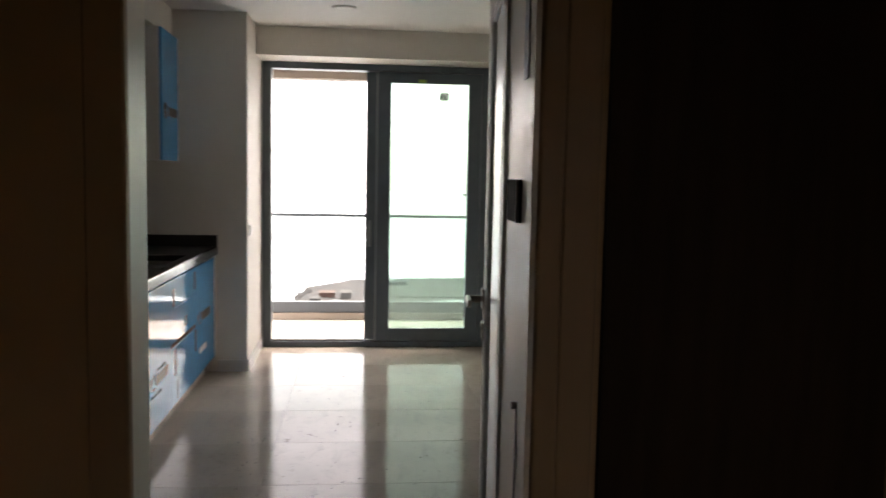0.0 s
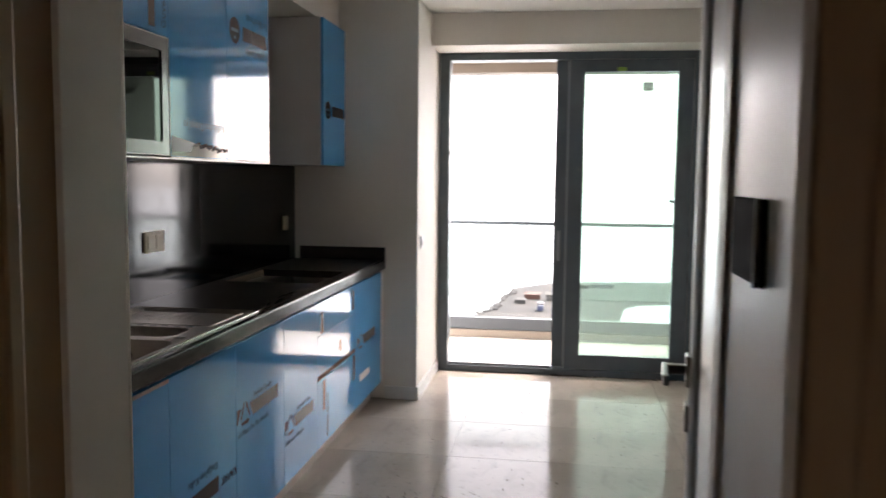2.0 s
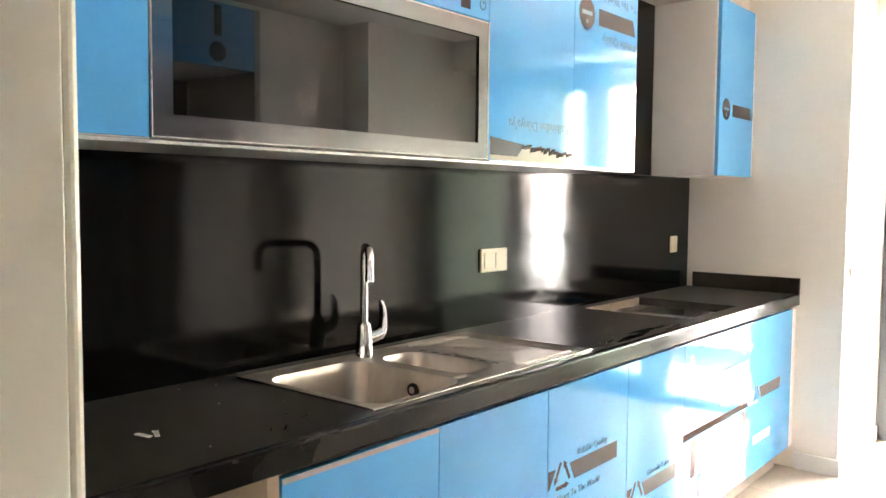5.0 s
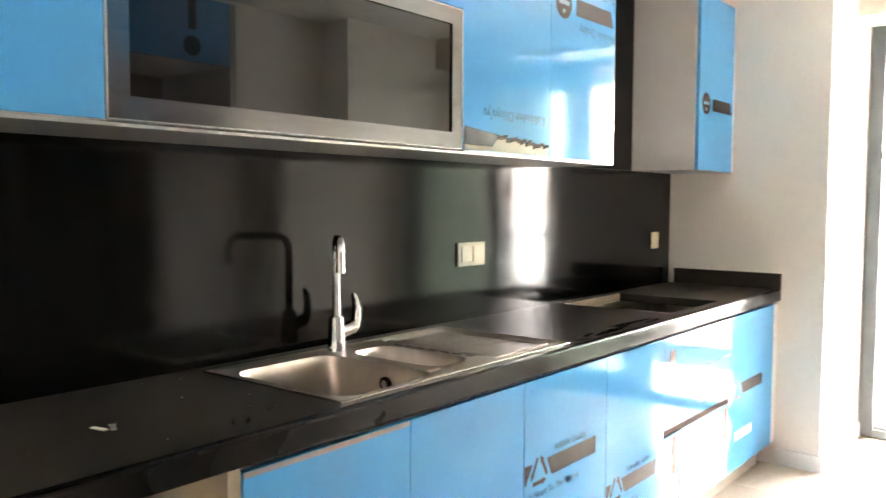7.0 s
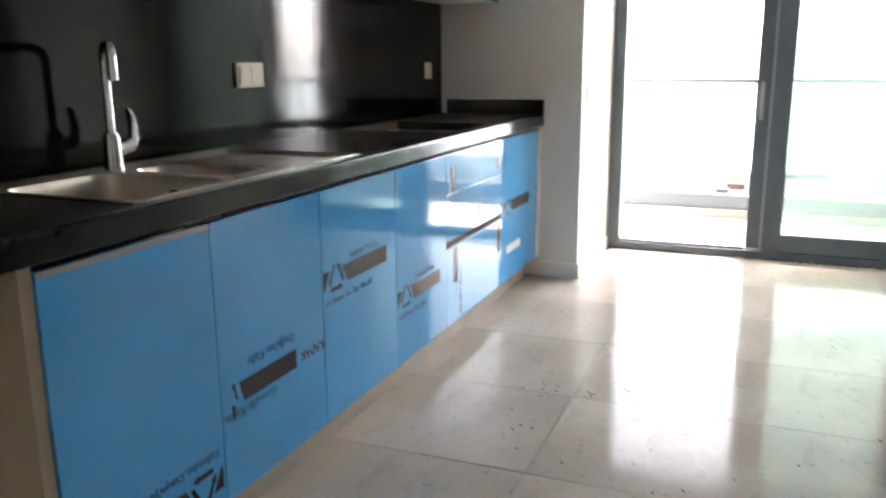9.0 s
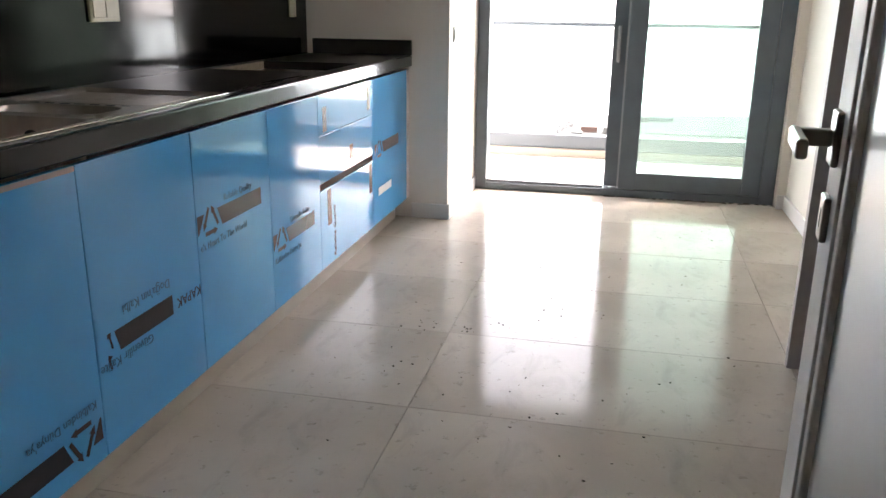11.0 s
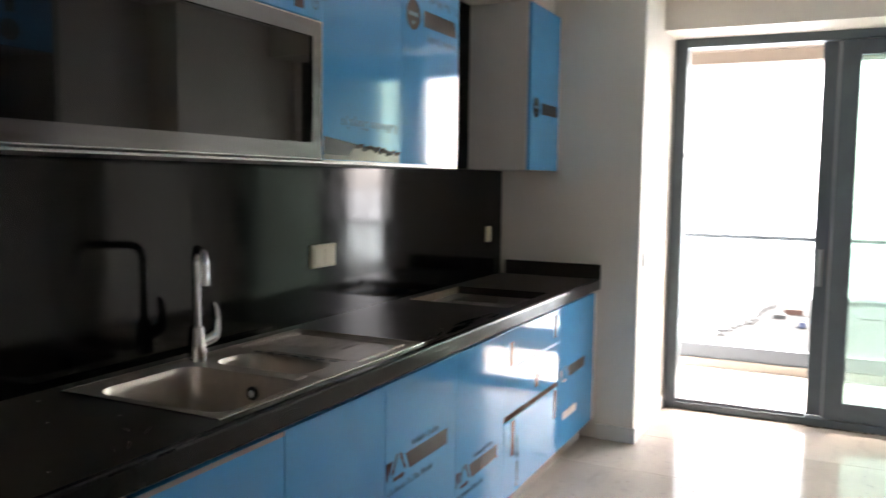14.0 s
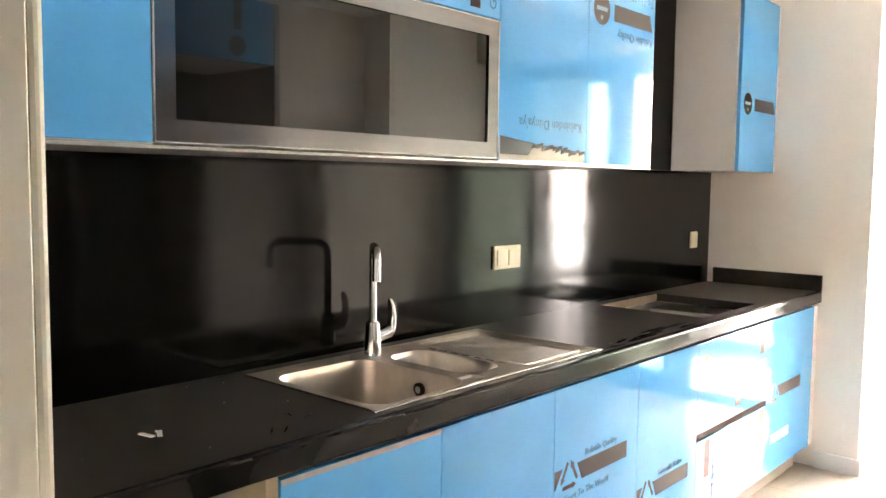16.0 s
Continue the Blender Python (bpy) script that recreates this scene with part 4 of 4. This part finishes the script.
for q in (((gl0 - 0.0012, gl0 + 0.0016), (gz0, gz1)), ((gl1 - 0.0016, gl1 + 0.0012), (gz0, gz1)), ((gl0 + 0.0017, gl1 - 0.0017), (gz0 - 0.001, gz0 + 0.0025)), ((gl0 + 0.0017, gl1 - 0.0017), (gz1 - 0.0025, gz1 + 0.001))):
    part("edge_trim", B(UX - 0.004, UX + 0.0016, *q[0], *q[1], bevel=0.0005), BRIGHTALU, flap, "thin bright edge")
a2 = door_panel(w2, 2.454, 3.580, 1.918, UZ1 - 0.003, UX, "upper_flap")
part("print_bar", B(UX, UX + 0.0006, 3.44, 3.485, 1.935, 2.05), INK, a2)
part("lettering", text_bm("Guvenilir", 0.045, pose(UX + 0.0006, 3.56, 1.94, 90, -90, 90)), THIN, a2)
w3 = wall_unit(3.582, 4.081, "wall cabinet, blue protective film torn along the bottom")
a3 = door_panel(w3, 3.582, 4.081, UZ0 - 0.001, UZ1 - 0.003, UX)
part("lettering", text_bm("Kalbinden D\u00fcnya'ya", 0.046, pose(UX + 0.0006, 4.05, 1.635, 90, 0, 90) @ pose(0, 0, 0, 0, 0, 180)), THIN, a3)
rt = random.Random(7)
bm = bmesh.new()
up = [(3.586 + 0.016 * k, 1.562 - 0.0009 * k + rt.uniform(-0.005, 0.005)) for k in range(31)]
vs = [bm.verts.new((UX + 0.0008, y, z)) for y, z in up]
lo = [bm.verts.new((UX + 0.0008, y, UZ0 + 0.001)) for y, z in up]
for k in range(30):
    bm.faces.new((vs[k], vs[k + 1], lo[k + 1], lo[k]))
part("bare_strip", bm, vary(mat("bare_lacquer", (0.50, 0.45, 0.38), 0.1), (0.46, 0.41, 0.34), (0.54, 0.49, 0.42), 6), a3, "bare glossy beige door where the film is torn")
bm = bmesh.new()
for k in range(10, 30):
    y, z = up[k]
    h = rt.uniform(0.006, 0.016)
    c = [bm.verts.new((UX + 0.001 + dx, yy, zz)) for dx, yy, zz in ((0, y, z - h), (0.006 * rt.random(), y + 0.018, z - h * 0.6), (0.010 * rt.random(), y + 0.017, z + 0.006), (0, y, z + 0.004))]
    bm.faces.new(c)
part("torn_film", bm, BLACK, a3, "crumpled dark torn film edge")
bm = bmesh.new()
bm.faces.new([bm.verts.new((UX + 0.0014, y, z)) for y, z in ((3.588, 1.518), (3.735, 1.518), (3.775, 1.556), (3.588, 1.574))])
part("print_bar", bm, INK, a3)
w4 = wall_unit(4.081, 4.562, "wall cabinet in glossy blue film with printed round mark")
a4 = door_panel(w4, 4.081, 4.562, UZ0 - 0.001, UZ1 - 0.003, UX)
badge(a4, UX, 4.165, 2.045, 0.29, 0.055)
part("lettering", text_bm("Reliable Quality", 0.042, pose(UX + 0.0006, 4.545, 1.985, 90, 0, 90) @ pose(0, 0, 0, 0, 0, 180)), THIN, a4)
part("lettering", text_bm("To The World", 0.042, pose(UX + 0.0006, 4.545, 2.135, 90, 0, 90) @ pose(0, 0, 0, 0, 0, 180)), THIN, a4)
part("edge_trim", B(UX - 0.008, UX + 0.0012, 3.583, 4.561, 1.4965, 1.5008, bevel=0.0005), BRIGHTALU, w4, "thin bright bottom edge")
part("edge_trim", B(UX - 0.008, UX + 0.0012, 1.961, 2.451, 1.4965, 1.5008, bevel=0.0005), BRIGHTALU, w1, "thin bright bottom edge")
single("light_rail", B(XS + 0.002, UX - 0.001, 1.96, 4.562, 1.489, 1.4962, bevel=0.001), BRIGHTALU, "slim aluminium light rail under the wall cabinets", "trim", structure)
w5 = wall_unit(5.446, 5.912, "narrow wall cabinet, grey side and blue film-covered door", -1.292)
part("side_panel", B(XS + 0.001, -1.314, 5.441, 5.4455, UZ0, UZ1, bevel=0.0008), CARCASS, w5)
a5 = door_panel(w5, 5.446, 5.912, UZ0 - 0.001, UZ1 - 0.003, -1.292)
badge(a5, -1.292, 5.535, 1.825, 0.27, 0.052)
part("filler", B(XS, -1.295, 5.913, COL_Y - 0.001, UZ0, UZ1), WHITEPL, w5, "white filler strip")

# ---- tall housing opposite ----
tall = root("fridge_housing", (1.05, 3.6, 0), "tall open appliance housing with blue film-covered upper doors", "cabinet")
TXF = 0.722
PANEL = vary(mat("housing_panel", (0.40, 0.36, 0.35), 0.4), (0.38, 0.34, 0.33), (0.43, 0.39, 0.38), 4)
for y0, y1 in ((4.265, 4.30), (3.49, 3.525), (2.72, 2.755)):
    part("side_panel", B(TXF, EX + 0.248, y0, y1, 0, 2.35, bevel=0.001), PANEL, tall)
for y0, y1 in ((2.757, 3.488), (3.527, 4.263)):
    part("back_panel", B(EX + 0.22, EX + 0.248, y0, y1, 0, 2.03), PANEL, tall)
    part("body", B(TXF + 0.02, EX + 0.248, y0, y1, 2.03, 2.35), CARCASS, tall)
    d = part("door", B(TXF, TXF + 0.018, y0, y1, 2.03, 2.348, bevel=0.0012), FILM, tall)
    part("print_disc", cyl(bmesh.new(), (TXF - 0.0006, y0 + 0.51, 2.105), (TXF, y0 + 0.51, 2.105), 0.05), INK, d)
    part("print_bar", B(TXF - 0.0006, TXF, y0 + 0.49, y0 + 0.535, 2.185, 2.335), INK, d)

# ---- small things ----
lamp = root("downlight", (-0.143, 5.64, CZ - 0.012), "small white round recessed ceiling light, unlit", "ceiling light")
bm = bmesh.new()
bmesh.ops.create_cone(bm, cap_ends=True, segments=40, radius1=0.072, radius2=0.085, depth=0.012, matrix=pose(-0.143, 5.64, CZ - 0.006))
part("trim_ring", bm, WHITEPL, lamp)
part("diffuser", cyl(bmesh.new(), (-0.143, 5.64, CZ - 0.013), (-0.143, 5.64, CZ - 0.011), 0.055), CEIL, lamp)
rs = random.Random(11)
bm = bmesh.new()
for cx, cy, n, s in [(-0.62, 4.30, 5, 0.05), (-0.53, 4.36, 7, 0.07), (-0.42, 4.33, 6, 0.05), (-0.30, 4.4, 4, 0.06), (-0.15, 5.1, 4, 0.15), (0.0, 5.5, 3, 0.2), (0.5, 5.2, 4, 0.3), (-0.1, 3.9, 8, 0.3), (0.1, 3.6, 5, 0.25), (0.35, 4.2, 5, 0.3), (-0.6, 3.9, 6, 0.2), (-0.9, 3.1, 3, 0.1), (-0.1, 4.6, 10, 0.35), (-0.2, 5.8, 6, 0.4), (0.6, 5.9, 5, 0.3)]:
    for _ in range(n):
        x, y, r = cx + rs.gauss(0, s * 0.5), cy + rs.gauss(0, s * 0.5), rs.uniform(0.0015, 0.005)
        bmesh.ops.create_icosphere(bm, subdivisions=1, radius=r, matrix=pose(x, y, r * 0.35, 0, 0, rs.uniform(0, 180)) @ Matrix.Diagonal((1.3, 0.9, 0.5, 1)))
for k in range(70):
    x, y, r = rs.uniform(0.02, 1.06), 6.757 + rs.gauss(0, 0.006), rs.uniform(0.003, 0.010)
    bmesh.ops.create_icosphere(bm, subdivisions=1, radius=r, matrix=pose(x, y, r * 0.35, 0, 0, rs.uniform(-20, 20)) @ Matrix.Diagonal((2.2, 0.7, 0.45, 1)))
for k in range(45):
    x, y, r = rs.uniform(-0.75, 0.7), rs.uniform(3.2, 6.2), rs.uniform(0.0015, 0.004)
    bmesh.ops.create_icosphere(bm, subdivisions=1, radius=r, matrix=pose(x, y, r * 0.35, 0, 0, rs.uniform(0, 180)) @ Matrix.Diagonal((1.8, 0.7, 0.4, 1)))
single("floor_crumbs", bm, DIRT, "dark crumbs of building dirt on the floor", "dirt", "stuff")
grit = bmesh.new()
for k in range(16):
    x, y, r = rs.uniform(-1.58, -1.06), rs.uniform(2.1, 2.82) if k < 10 else rs.uniform(3.9, 4.6), rs.uniform(0.0007, 0.0022)
    bmesh.ops.create_icosphere(grit, subdivisions=1, radius=r, matrix=pose(x, y, CT + r * 0.5, 0, 0, rs.uniform(0, 180)) @ Matrix.Diagonal((1.6, 0.8, 0.6, 1)))
bm = bmesh.new()
for dx, dy, w, h, a in ((0, 0, 0.035, 0.012, 20), (0.012, 0.022, 0.028, 0.010, -25), (-0.006, 0.03, 0.014, 0.008, 60)):
    box_m = pose(-1.283 + dx, 2.423 + dy, CT + 0.003, 0, 4, a)
    b2 = B(-w / 2, w / 2, -h / 2, h / 2, -0.001, 0.001)
    b2.transform(box_m)
    tmp = bpy.data.meshes.new("scrap")
    b2.to_mesh(tmp)
    b2.free()
    bm.from_mesh(tmp)
    bpy.data.meshes.remove(tmp)
single("worktop_grit", grit, PAPER, "pale plaster grit scattered on the black worktop", "dirt", "stuff")
single("paper_scrap", bm, PAPER, "torn scrap of white paper on the worktop", "paper")

# ---- floor tiles, last ----
xs = [-1.655, -0.46, 0.74, 1.365]
ys = [1.875 + 0.605 * k for k in range(-6, 9)]
ys[-1] = 6.715
J = 0.0011
for a, b in zip(ys, ys[1:]):
    for c, d in zip(xs, xs[1:]):
        tile(c + J, d - J, a + J, b - J)
for c, d in zip(xs, xs[1:]):
    tile(c + J, d - J, 6.715 + J, 6.772)
